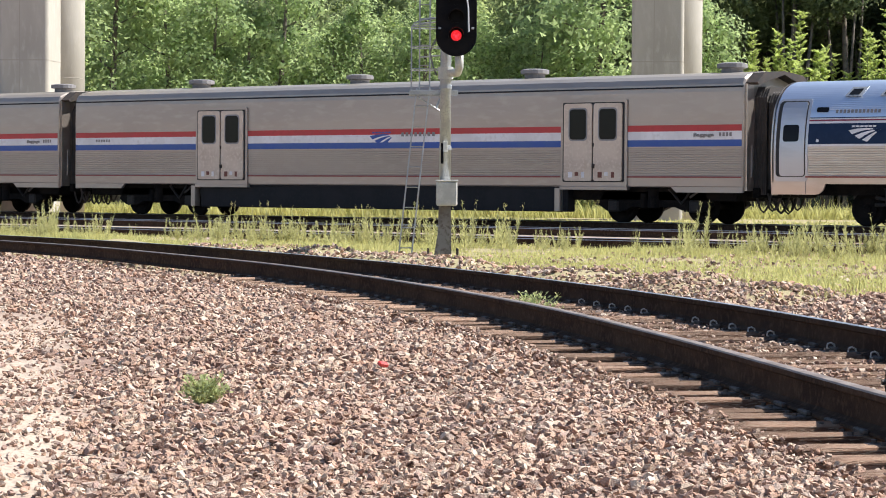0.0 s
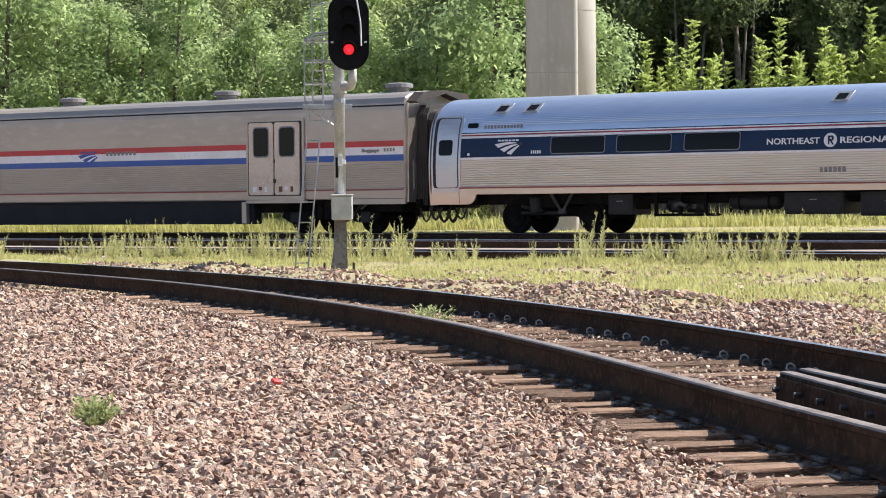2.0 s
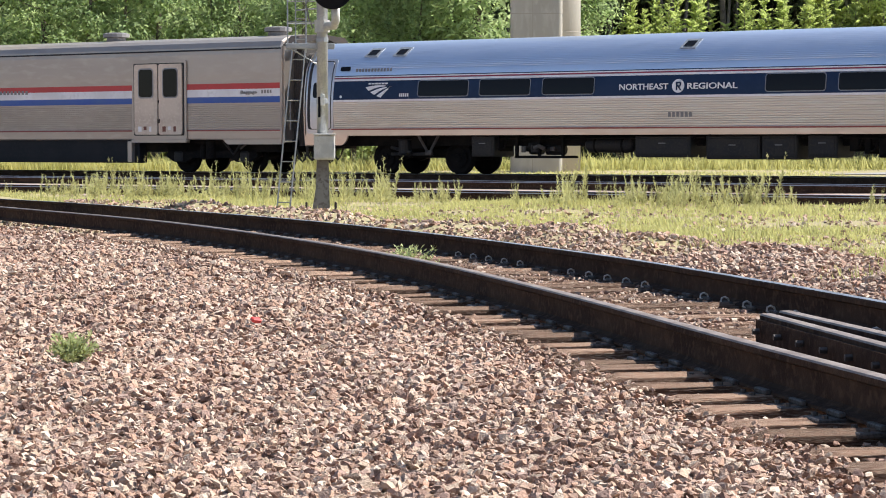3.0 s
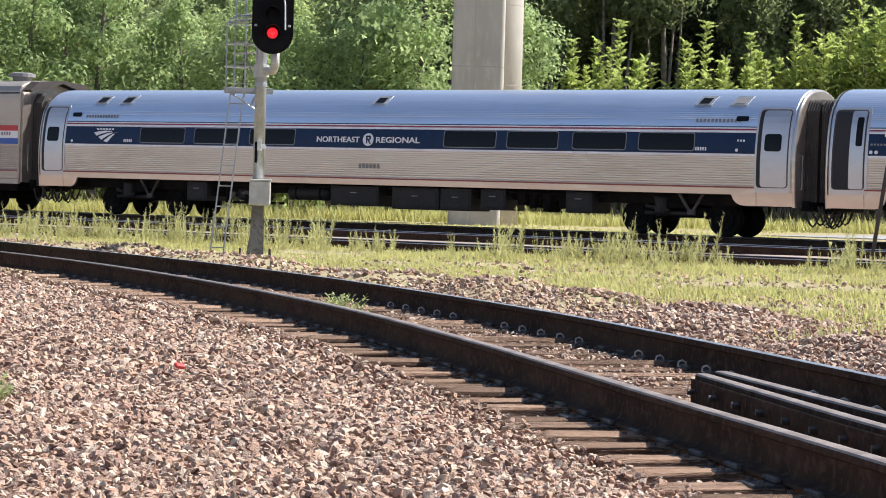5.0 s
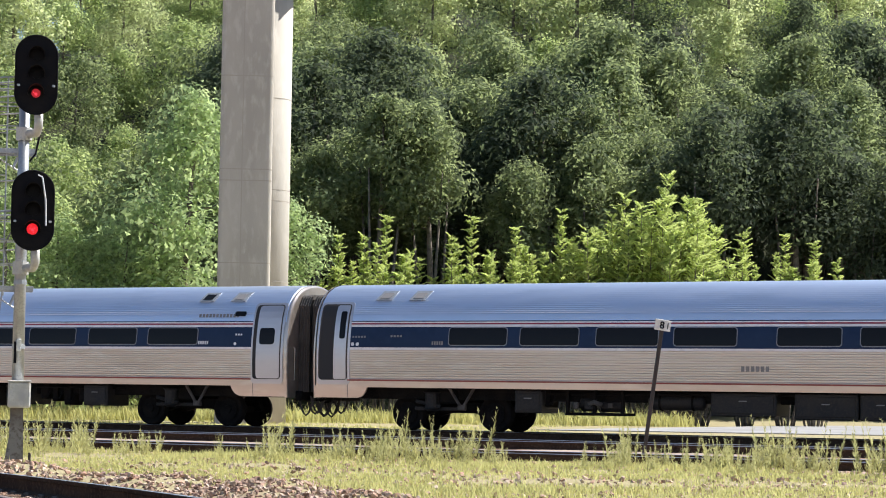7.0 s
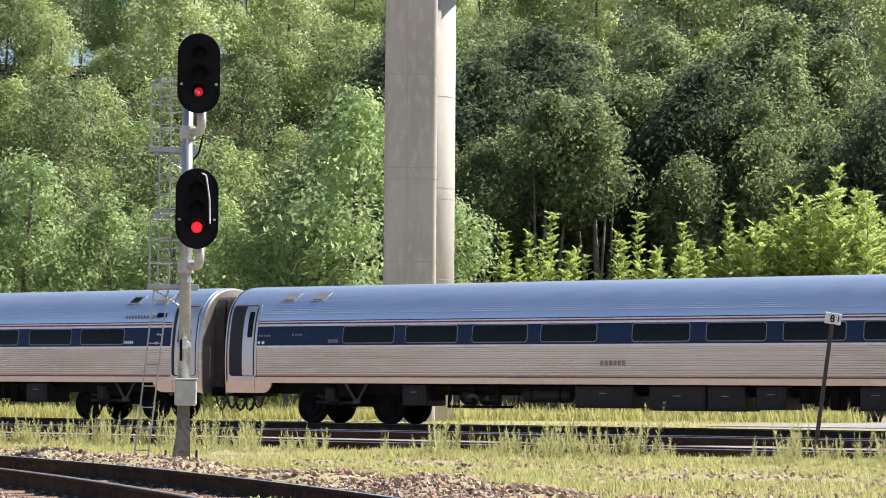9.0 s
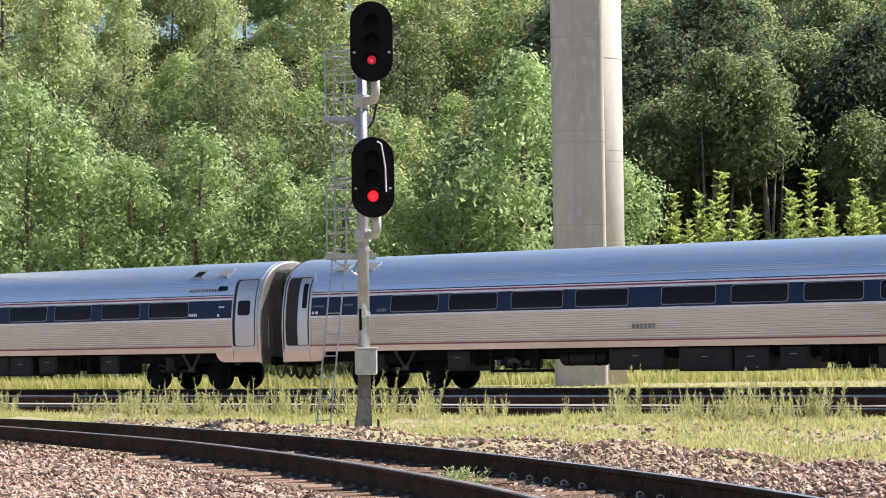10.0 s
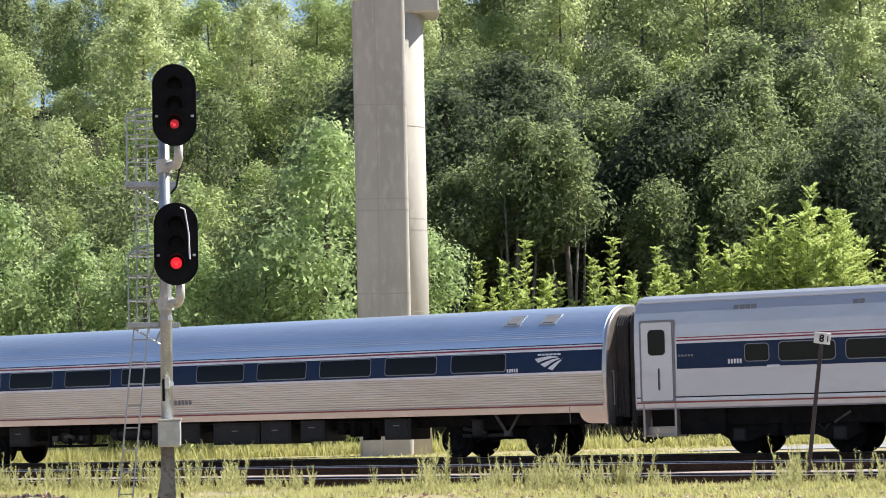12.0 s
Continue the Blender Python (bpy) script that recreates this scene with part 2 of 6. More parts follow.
def ground_material():
    m = material("stony_ground", (0.27, 0.185, 0.15), 0.95, 0, (0.17, 0.11, 0.09), 1.1, 0.9, 26, (0.34, 0.25, 0.2), spec=0.1)
    nt = m.node_tree
    n, l = nt.nodes, nt.links
    b = n["Principled BSDF"]
    gravel = b.inputs["Base Color"].links[0].from_socket
    tc = n.new("ShaderNodeTexCoord")
    sep = n.new("ShaderNodeSeparateXYZ")
    l.new(tc.outputs["Object"], sep.inputs["Vector"])

    def noise(scale):
        z = n.new("ShaderNodeTexNoise")
        z.inputs["Scale"].default_value = scale
        z.inputs["Detail"].default_value = 6
        l.new(tc.outputs["Object"], z.inputs["Vector"])
        return z.outputs["Fac"]

    def maths(op, a, c):
        z = n.new("ShaderNodeMath")
        z.operation = op
        for k, v in enumerate((a, c)):
            if isinstance(v, (int, float)):
                z.inputs[k].default_value = v
            else:
                l.new(v, z.inputs[k])
        return z.outputs[0]

    def ramp(v, lo, hi):
        z = n.new("ShaderNodeMapRange")
        z.inputs["From Min"].default_value, z.inputs["From Max"].default_value = lo, hi
        l.new(v, z.inputs["Value"])
        return z.outputs["Result"]

    def mix(f, a, c):
        z = n.new("ShaderNodeMix")
        z.data_type = "RGBA"
        l.new(f, z.inputs["Factor"])
        for key, v in (("A", a), ("B", c)):
            if isinstance(v, tuple):
                z.inputs[key].default_value = (*v, 1)
            else:
                l.new(v, z.inputs[key])
        return z.outputs["Result"]
    # sandy path beside the ballast; turf past the near track; shade-darkened soil under the woods
    sandy = mix(noise(9), (0.36, 0.28, 0.22), (0.5, 0.4, 0.32))
    edge = maths("ADD", maths("MULTIPLY", sep.outputs["Y"], 0.165), maths("MULTIPLY", noise(0.8), 1.0))
    path = maths("MULTIPLY", ramp(maths("ADD", maths("ADD", sep.outputs["X"], edge), -0.45), 0.25, -0.15), ramp(sep.outputs["Y"], 20, 15))
    col = mix(path, gravel, sandy)
    turf = mix(noise(1.3), (0.27, 0.24, 0.12), (0.34, 0.28, 0.18))
    along = maths("ADD", maths("MULTIPLY", sep.outputs["X"], 1.5), sep.outputs["Y"])
    far = ramp(maths("ADD", along, maths("MULTIPLY", noise(0.35), 10)), 27.5, 30.5)
    col = mix(far, col, turf)
    # ballast again round the main tracks
    across = maths("ADD", maths("MULTIPLY", sep.outputs["X"], 0.6104), maths("MULTIPLY", maths("SUBTRACT", sep.outputs["Y"], 64.84), 0.7921))
    across = maths("ADD", across, maths("MULTIPLY", noise(0.9), 1.5))
    inner = maths("MULTIPLY", ramp(across, -18.2, -17.2), ramp(across, 6.0, 4.8))
    col = mix(inner, col, mix(noise(14), (0.3, 0.21, 0.17), (0.44, 0.35, 0.29)))
    # woodland soil, with the trees' shade put into its near-black colour
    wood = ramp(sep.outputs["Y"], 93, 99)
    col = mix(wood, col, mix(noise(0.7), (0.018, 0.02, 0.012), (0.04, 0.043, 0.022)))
    l.new(col, b.inputs["Base Color"])
    return m


GROUND = ground_material()


# ---- building helpers ----
class Shape:
    """Vertices and faces of one mesh."""

    def __init__(self):
        self.v, self.f, self.mi = [], [], []

    def add(self, verts, faces, mi=0):
        o = len(self.v)
        self.v += [tuple(p) for p in verts]
        self.f += [tuple(o + i for i in q) for q in faces]
        self.mi += [mi] * len(faces)
        return self

    def box(self, x0, x1, y0, y1, z0, z1, c=0.0, mi=0):
        """A box with chamfered edges of width c."""
        c = min(c, (x1 - x0) * 0.45, (y1 - y0) * 0.45, (z1 - z0) * 0.45)
        if c <= 0:
            p = [(x, y, z) for x in (x0, x1) for y in (y0, y1) for z in (z0, z1)]
            return self.add(p, [(0, 1, 3, 2), (4, 6, 7, 5), (0, 4, 5, 1), (2, 3, 7, 6), (0, 2, 6, 4), (1, 5, 7, 3)], mi)
        bm = bmesh.new()
        bmesh.ops.create_cube(bm, size=1)
        for q in bm.verts:
            q.co = Vector(((x0 + x1) / 2 + q.co.x * (x1 - x0), (y0 + y1) / 2 + q.co.y * (y1 - y0), (z0 + z1) / 2 + q.co.z * (z1 - z0)))
        bmesh.ops.bevel(bm, geom=bm.edges[:], offset=c, segments=1, affect="EDGES")
        self.take(bm, mi)
        return self

    def take(self, bm, mi=0):
        bm.verts.index_update()
        self.add([q.co.to_tuple() for q in bm.verts], [[q.index for q in g.verts] for g in bm.faces], mi)
        bm.free()

    def tube(self, pts, r, n=8, mi=0, caps=True):
        """A round bar through the points; r may be a list."""
        pts = [Vector(p) for p in pts]
        rs = r if isinstance(r, (list, tuple)) else [r] * len(pts)
        vs, fs = [], []
        side = None
        for i, p in enumerate(pts):
            d = (pts[min(i + 1, len(pts) - 1)] - pts[max(i - 1, 0)]).normalized()
            if side is None:
                side = d.orthogonal().normalized()
            side = (side - d * side.dot(d)).normalized()
            up = d.cross(side)
            for k in range(n):
                a = 2 * math.pi * k / n
                vs.append(p + (side * math.cos(a) + up * math.sin(a)) * rs[i])
        for i in range(len(pts) - 1):
            for k in range(n):
                fs.append((i * n + k, i * n + (k + 1) % n, (i + 1) * n + (k + 1) % n, (i + 1) * n + k))
        if caps:
            fs.append(tuple(range(n - 1, -1, -1)))
            fs.append(tuple(range((len(pts) - 1) * n, len(pts) * n)))
        return self.add(vs, fs, mi)

    def prism(self, outline, axis, a, b, mi=0):
        """An outline of (u, w) drawn out from a to b along axis: x gives (x, u, w), y gives (u, y, w), z gives (u, w, z)."""
        def at(k, u, w):
            return (k, u, w) if axis == "x" else (u, k, w) if axis == "y" else (u, w, k)
        n = len(outline)
        vs = [at(a, *p) for p in outline] + [at(b, *p) for p in outline]
        fs = [tuple(range(n - 1, -1, -1)), tuple(range(n, 2 * n))] + [(i, (i + 1) % n, n + (i + 1) % n, n + i) for i in range(n)]
        return self.add(vs, fs, mi)


def mesh_of(name, shape, mats, smooth=False, tidy=True):
    me = bpy.data.meshes.new(name)
    me.from_pydata(shape.v, [], shape.f)
    mats = mats if isinstance(mats, (list, tuple)) else [mats]
    for m in mats:
        me.materials.append(m)
    if len(mats) > 1:
        me.polygons.foreach_set("material_index", shape.mi)
    if tidy and len(shape.f) < 20000:
        bm = bmesh.new()
        bm.from_mesh(me)
        bmesh.ops.recalc_face_normals(bm, faces=bm.faces)
        bm.to_mesh(me)
        bm.free()
    if smooth:
        me.polygons.foreach_set("use_smooth", [True] * len(me.polygons))
    me.update()
    return me


def part(name, shape, mats, parent=None, label="", at=None, smooth=False, tidy=True):
    """Links a shape, or a mesh, as one mesh object under its thing."""
    me = shape if isinstance(shape, bpy.types.Mesh) else mesh_of(name, shape, mats, smooth, tidy)
    ob = new(name, me)
    if parent:
        ob.parent = parent
    if at is not None:
        ob.matrix_basis = at
    return tagged(ob, label)


def thing(name, label, category, at=None, group="", kind=""):
    ob = new(name)
    ob.empty_display_size = 0.3
    if at is not None:
        ob.matrix_basis = at
    return tagged(ob, label, category, group, kind)


def rounded(x0, x1, z0, z1, r, n=4):
    out = []
    for cx, cz, a0 in ((x1 - r, z1 - r, 0), (x0 + r, z1 - r, 90), (x0 + r, z0 + r, 180), (x1 - r, z0 + r, 270)):
        for k in range(n + 1):
            a = radians(a0 + 90 * k / n)
            out.append((cx + r * math.cos(a), cz + r * math.sin(a)))
    return out


# ---- ground ----
U = Vector((math.cos(radians(-37.613)), math.sin(radians(-37.613)), 0))   # along the main tracks, to the right
N = Vector((-U.y, U.x, 0))                                                # away from the near field
FACE = Vector((0, 64.84, 0))                                              # the train's near side passes here
RAIL_Z = 0.174


def main_line(s, back, z=0.0):
    return FACE + U * s + N * back + Vector((0, 0, z))


def smooth_step(a, b, v):
    v = min(max((v - a) / (b - a), 0), 1)
    return v * v * (3 - 2 * v)


NEAR = [(2.74, 1.5), (2.5, 4.5), (2.28, 6.5), (2.15, 7.5), (1.95, 8.9), (1.72, 10.7), (1.43, 12.75), (0.88, 15.9), (-0.12, 19.9), (-1.44, 24.0), (-3.0, 27.7), (-5.15, 32.2), (-8.6, 37.5), (-13, 43)]


def smooth_line(pts, step=0.25):
    """A smooth line through the points, in equal steps."""
    out = []
    p = [Vector((*q, 0)) for q in pts]
    p = [p[0] * 2 - p[1]] + p + [p[-1] * 2 - p[-2]]
    for i in range(1, len(p) - 2):
        n = max(2, int((p[i + 1] - p[i]).length / 0.05))
        for k in range(n):
            t = k / n
            out.append(0.5 * ((2 * p[i]) + (p[i + 1] - p[i - 1]) * t + (2 * p[i - 1] - 5 * p[i] + 4 * p[i + 1] - p[i + 2]) * t * t + (3 * p[i] - p[i - 1] - 3 * p[i + 1] + p[i + 2]) * t ** 3))
    for _ in range(12):
        out = [out[0]] + [(out[i - 1] + out[i] * 2 + out[i + 1]) / 4 for i in range(1, len(out) - 1)] + [out[-1]]
    res, left = [out[0]], step
    for a, b in zip(out, out[1:]):
        d = (b - a).length
        while left <= d:
            res.append(a + (b - a) * left / d)
            left += step
        left -= d
    return res


def shifted(line, off):
    out = []
    for i, p in enumerate(line):
        d = (line[min(i + 1, len(line) - 1)] - line[max(i - 1, 0)]).normalized()
        out.append(p + Vector((d.y, -d.x, 0)) * off)
    return out


NEAR_RAIL = smooth_line(NEAR)
FAR_RAIL = shifted(NEAR_RAIL, 1.51)
NEAR_MID = shifted(NEAR_RAIL, 0.755)
_mid = np.array([(p.x, p.y) for p in NEAR_MID])


def off_track(x, y):
    """How far a place lies past the middle of the near track (minus: on the near side)."""
    i = int(np.argmin((_mid[:, 0] - x) ** 2 + (_mid[:, 1] - y) ** 2))
    j = min(max(i, 1), len(_mid) - 2)
    d = _mid[j + 1] - _mid[j - 1]
    q = np.array((x, y)) - _mid[i]
    return float(d[1] * q[0] - d[0] * q[1]) / float(np.hypot(*d))


def ground_height(x, y):
    h = 0.0
    if y > 78:
        rise = smooth_step(91, 190, y + 0.1 * x)
        h += (28 + 4 * smooth_step(2, 40, x)) * rise
        h += 12 * smooth_step(188, 225, y) * smooth_step(-4, 14, x)
        h += 1.2 * noise.noise((x * 0.04, y * 0.04, 3)) * smooth_step(84, 100, y)
    if -6 < y < 48 and abs(x) < 18:
        o = off_track(x, y)
        h += 0.03 * noise.noise((x * 1.3, y * 1.3, 0)) + 0.05 * noise.noise((x * 0.4, y * 0.4, 5))
        if -1.5 < o < 1.6:
            h = h * 0.3 - 0.02 - 0.05 * smooth_step(-1.45, -1.2, o) * (1 - 0.55 * smooth_step(-0.75, -0.55, o))
        elif 1.6 <= o < 4.2:
            h += 0.16 * smooth_step(1.6, 2.4, o) * (1 - smooth_step(2.7, 4.2, o)) * (0.7 + 0.9 * noise.noise((x * 0.8, y * 0.8, 9)))
    return h


def build_ground():
    xs = sorted(set([round(v, 3) for v in np.arange(-8, 11, 0.2)] + [round(v, 2) for v in np.arange(-60, 80, 2.0)] + [-1500, -700, -300, -150, -100, 100, 160, 300, 700, 1500]))
    ys = sorted(set([round(v, 3) for v in np.arange(3, 36, 0.2)] + [round(v, 2) for v in np.arange(-20, 200, 2.0)] + [-1500, -600, -200, -80, -40, 220, 260, 350, 600, 1000, 1800]))
    s = Shape()
    s.v = [(x, y, ground_height(x, y)) for y in ys for x in xs]
    w = len(xs)
    s.f = [(j * w + i, j * w + i + 1, (j + 1) * w + i + 1, (j + 1) * w + i) for j in range(len(ys) - 1) for i in range(w - 1)]
    s.mi = [0] * len(s.f)
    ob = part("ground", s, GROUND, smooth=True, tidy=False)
    return tagged(ob, "stony ground of pinkish ballast, dry turf and wooded slope", "ground", kind="structure")


ground = build_ground()


# ---- tracks ----
HEAD = [(-0.037, -0.004), (-0.031, 0.0), (0.031, 0.0), (0.037, -0.004)]


def rail_profile(h=0.18, k=1.0):
    half = [(0.012, 0), (0.031, -0.002), (0.037, -0.010), (0.036, -0.036), (0.012, -0.046), (0.009, -0.09), (0.011, -0.145), (0.03, -0.158), (0.07, -0.168), (0.072, -h)]
    return [(u * k, w) for u, w in half] + [(-u * k, w) for u, w in reversed(half)]


def sweep(line, profile, z, top_faces, shape=None):
    """A profile of (across, up) drawn along a line; the faces named by top_faces take the second material."""
    s = shape or Shape()
    n = len(profile)
    vs, fs, mi = [], [], []
    for i, p in enumerate(line):
        d = (line[min(i + 1, len(line) - 1)] - line[max(i - 1, 0)]).normalized()
        a = Vector((d.y, -d.x, 0))
        vs += [p + a * u + Vector((0, 0, z + w)) for u, w in profile]
    o = len(s.v)
    s.v += [tuple(v) for v in vs]
    for i in range(len(line) - 1):
        for k in range(n):
            s.f.append((o + i * n + k, o + i * n + (k + 1) % n, o + (i + 1) * n + (k + 1) % n, o + (i + 1) * n + k))
            s.mi.append(1 if k in top_faces else 0)
    s.f.append(tuple(o + k for k in range(n)))
    s.f.append(tuple(o + (len(line) - 1) * n + k for k in reversed(range(n))))
    s.mi += [0, 0]
    return s


TOP = {0, 19, 18, 1}
NEAR_TOP = 0.218


def build_near_track():
    t = thing("near_track", "curving single track of brown rusted rails on worn timber ties", "railway track", kind="structure")
    part("rail", sweep(NEAR_RAIL, rail_profile(), NEAR_TOP, {0, 19, 18, 1, 2, 17}), [RAIL, RAILHEAD], t, "rust-brown rail with a dull brown head")
    part("rail", sweep(FAR_RAIL, rail_profile(), NEAR_TOP, TOP), [RAIL, RAILTOP], t, "rust-brown rail with a polished head")
    rnd = random.Random(4)
    tie = []
    for k in range(5):
        s = Shape()
        w, hgt = 0.095, 0.17
        prof = [(-w, 0), (-w * 0.94, 0.012), (-0.03, 0.010 + 0.006 * k), (0.03, 0.014), (w * 0.95, 0.01), (w, -0.004), (w, -hgt), (-w, -hgt)]
        xs = [-1.3, -1.22, -0.6, 0, 0.6, 1.24, 1.3]
        n = len(prof)
        for i, x in enumerate(xs):
            sh = 0.012 if i in (0, len(xs) - 1) else 0
            for u, v in prof:
                s.v.append((x, u + rnd.uniform(-0.008, 0.008), v - sh * (v > -0.1) + rnd.uniform(-0.006, 0.006)))
        for i in range(len(xs) - 1):
            for j in range(n):
                s.f.append((i * n + j, i * n + (j + 1) % n, (i + 1) * n + (j + 1) % n, (i + 1) * n + j))
        s.f += [tuple(range(n)), tuple((len(xs) - 1) * n + j for j in reversed(range(n)))]
        s.mi = [0] * len(s.f)
        tie.append(mesh_of("tie", s, WOOD))
    plate = Shape().box(-0.19, 0.19, -0.075, 0.075, -0.022, 0.0, 0.005)
    plate.box(0.07, 0.1, -0.07, 0.07, 0, 0.024, 0.006).box(-0.1, -0.07, -0.07, 0.07, 0, 0.024, 0.006)
    for px, py in ((0.15, 0.055), (0.15, -0.055), (-0.15, 0.055), (-0.15, -0.055)):
        plate.tube([(px, py, -0.005), (px, py, 0.014)], 0.013, 6)
    plate_me = mesh_of("tie_plate", plate, PLATE)
    clip = Shape()
    clip.tube([(0.02, 0, 0), (0.03, 0, 0.035), (0.06, 0, 0.05), (0.09, 0.01, 0.04), (0.1, 0.02, 0.01), (0.085, 0.035, 0.0)], 0.008, 6)
    clip_me = mesh_of("rail_clip", clip, CLIP, True)
    step = 0.25
    d, i = 0.1, 0
    while d < len(NEAR_MID) * step - 1:
        j = int(d / step)
        p, q = NEAR_MID[j], NEAR_MID[min(j + 1, len(NEAR_MID) - 1)]
        p = p + (q - p) * (d / step - j)
        way = (q - NEAR_MID[j]).normalized()
        ang = math.degrees(math.atan2(way.y, way.x)) - 90
        if p.y < 26:
            m = pose(p.x, p.y, NEAR_TOP - 0.197 + rnd.uniform(-0.012, 0.004), 0, 0, ang + rnd.uniform(-1.6, 1.6)) @ pose(rnd.uniform(-0.06, 0.04), 0, 0)
            part("tie", tie[i % 5], None, t, at=m)
            for side in (-0.755, 0.755):
                a = Vector((way.y, -way.x, 0)) * side
                part("tie_plate", plate_me, None, t, at=pose(p.x + a.x, p.y + a.y, NEAR_TOP - 0.181, 0, 0, ang))
                if p.y < 20:
                    cside = -1 if side > 0 else 1
                    c = Vector((way.y, -way.x, 0)) * (side + cside * 0.06)
                    if side > 0 and i % 7 not in (3, 4):
                        part("rail_clip", clip_me, None, t, at=pose(p.x + c.x, p.y + c.y, NEAR_TOP - 0.168, 0, 0, ang + (180 if cside < 0 else 0)) @ Matrix.Scale(0.8, 4))
        d += 0.4
        i += 1
    return t


def main_tracks():
    prof = rail_profile()
    for name, back, z, ends in (("track_train", 1.6, RAIL_Z, (-60, 70)), ("track_middle", -8.0, RAIL_Z - 0.01, (-60, 75)), ("track_front", -16.6, RAIL_Z - 0.02, (-55, 60))):
        t = thing(name, "straight track of dark rails with bright worn heads", "railway track", kind="structure")
        for off in (-0.755, 0.755):
            line = [main_line(s, back + off) for s in np.arange(ends[0], ends[1], 5.0)]
            part("rail", sweep(line, prof, z, TOP), [RAIL, RAILTOP], t)
        me = mesh_of("tie", Shape().box(-0.11, 0.11, -1.3, 1.3, -0.16, 0.0, 0.015), WOOD)
        n = 0
        for s in np.arange(ends[0] + 20, ends[1] - 20, 0.6):
            if n < 150:
                p = main_line(s, back)
                part("tie", me, None, t, at=pose(p.x, p.y, z - 0.17, 0, 0, -37.613 + random.uniform(-1, 1)))
                n += 1


build_near_track()
main_tracks()


def switch_piece():
    """The bolted rail ends that run out beside the far rail of the near track."""
    t = thing("switch_heel", "dark bolted rail ends and joint bars of a turnout", "turnout rail")
    a = [Vector((2.41, 10.45, 0)), Vector((2.48, 9.6, 0)), Vector((2.58, 8.4, 0)), Vector((2.73, 7.0, 0)), Vector((2.98, 5.2, 0)), Vector((3.32, 2.5, 0))]
    b = [Vector((2.52, 10.5, 0)), Vector((2.62, 9.6, 0)), Vector((2.76, 8.4, 0)), Vector((2.96, 7.0, 0)), Vector((3.27, 5.2, 0)), Vector((3.72, 2.5, 0))]
    part("point_rail", sweep(a, rail_profile(), NEAR_TOP - 0.01, TOP), [RAIL, RAILHEAD], t)
    part("wing_rail", sweep(b, rail_profile(), NEAR_TOP, TOP), [RAIL, RAILHEAD], t)
    bar = Shape()
    for p, q in zip(a[:3], a[1:4]):
        w = (q - p).normalized()
        s = Vector((-w.y, w.x, 0)) * -0.045
        pts = [p + s, q + s]
        bar = sweep(pts, [(-0.012, -0.04), (0.012, -0.04), (0.012, -0.155), (-0.012, -0.155)], NEAR_TOP, (), bar)
    part("joint_bar", bar, RAIL, t)
    bolt = mesh_of("bolt", Shape().tube([(0, 0, 0), (-0.035, 0, 0)], 0.017, 6), PLATE)
    for k in range(10):
        p = a[0] + (a[3] - a[0]) * (0.03 + 0.1 * k)
        part("bolt", bolt, None, t, at=pose(p.x - 0.07, p.y, NEAR_TOP - 0.095))


switch_piece()


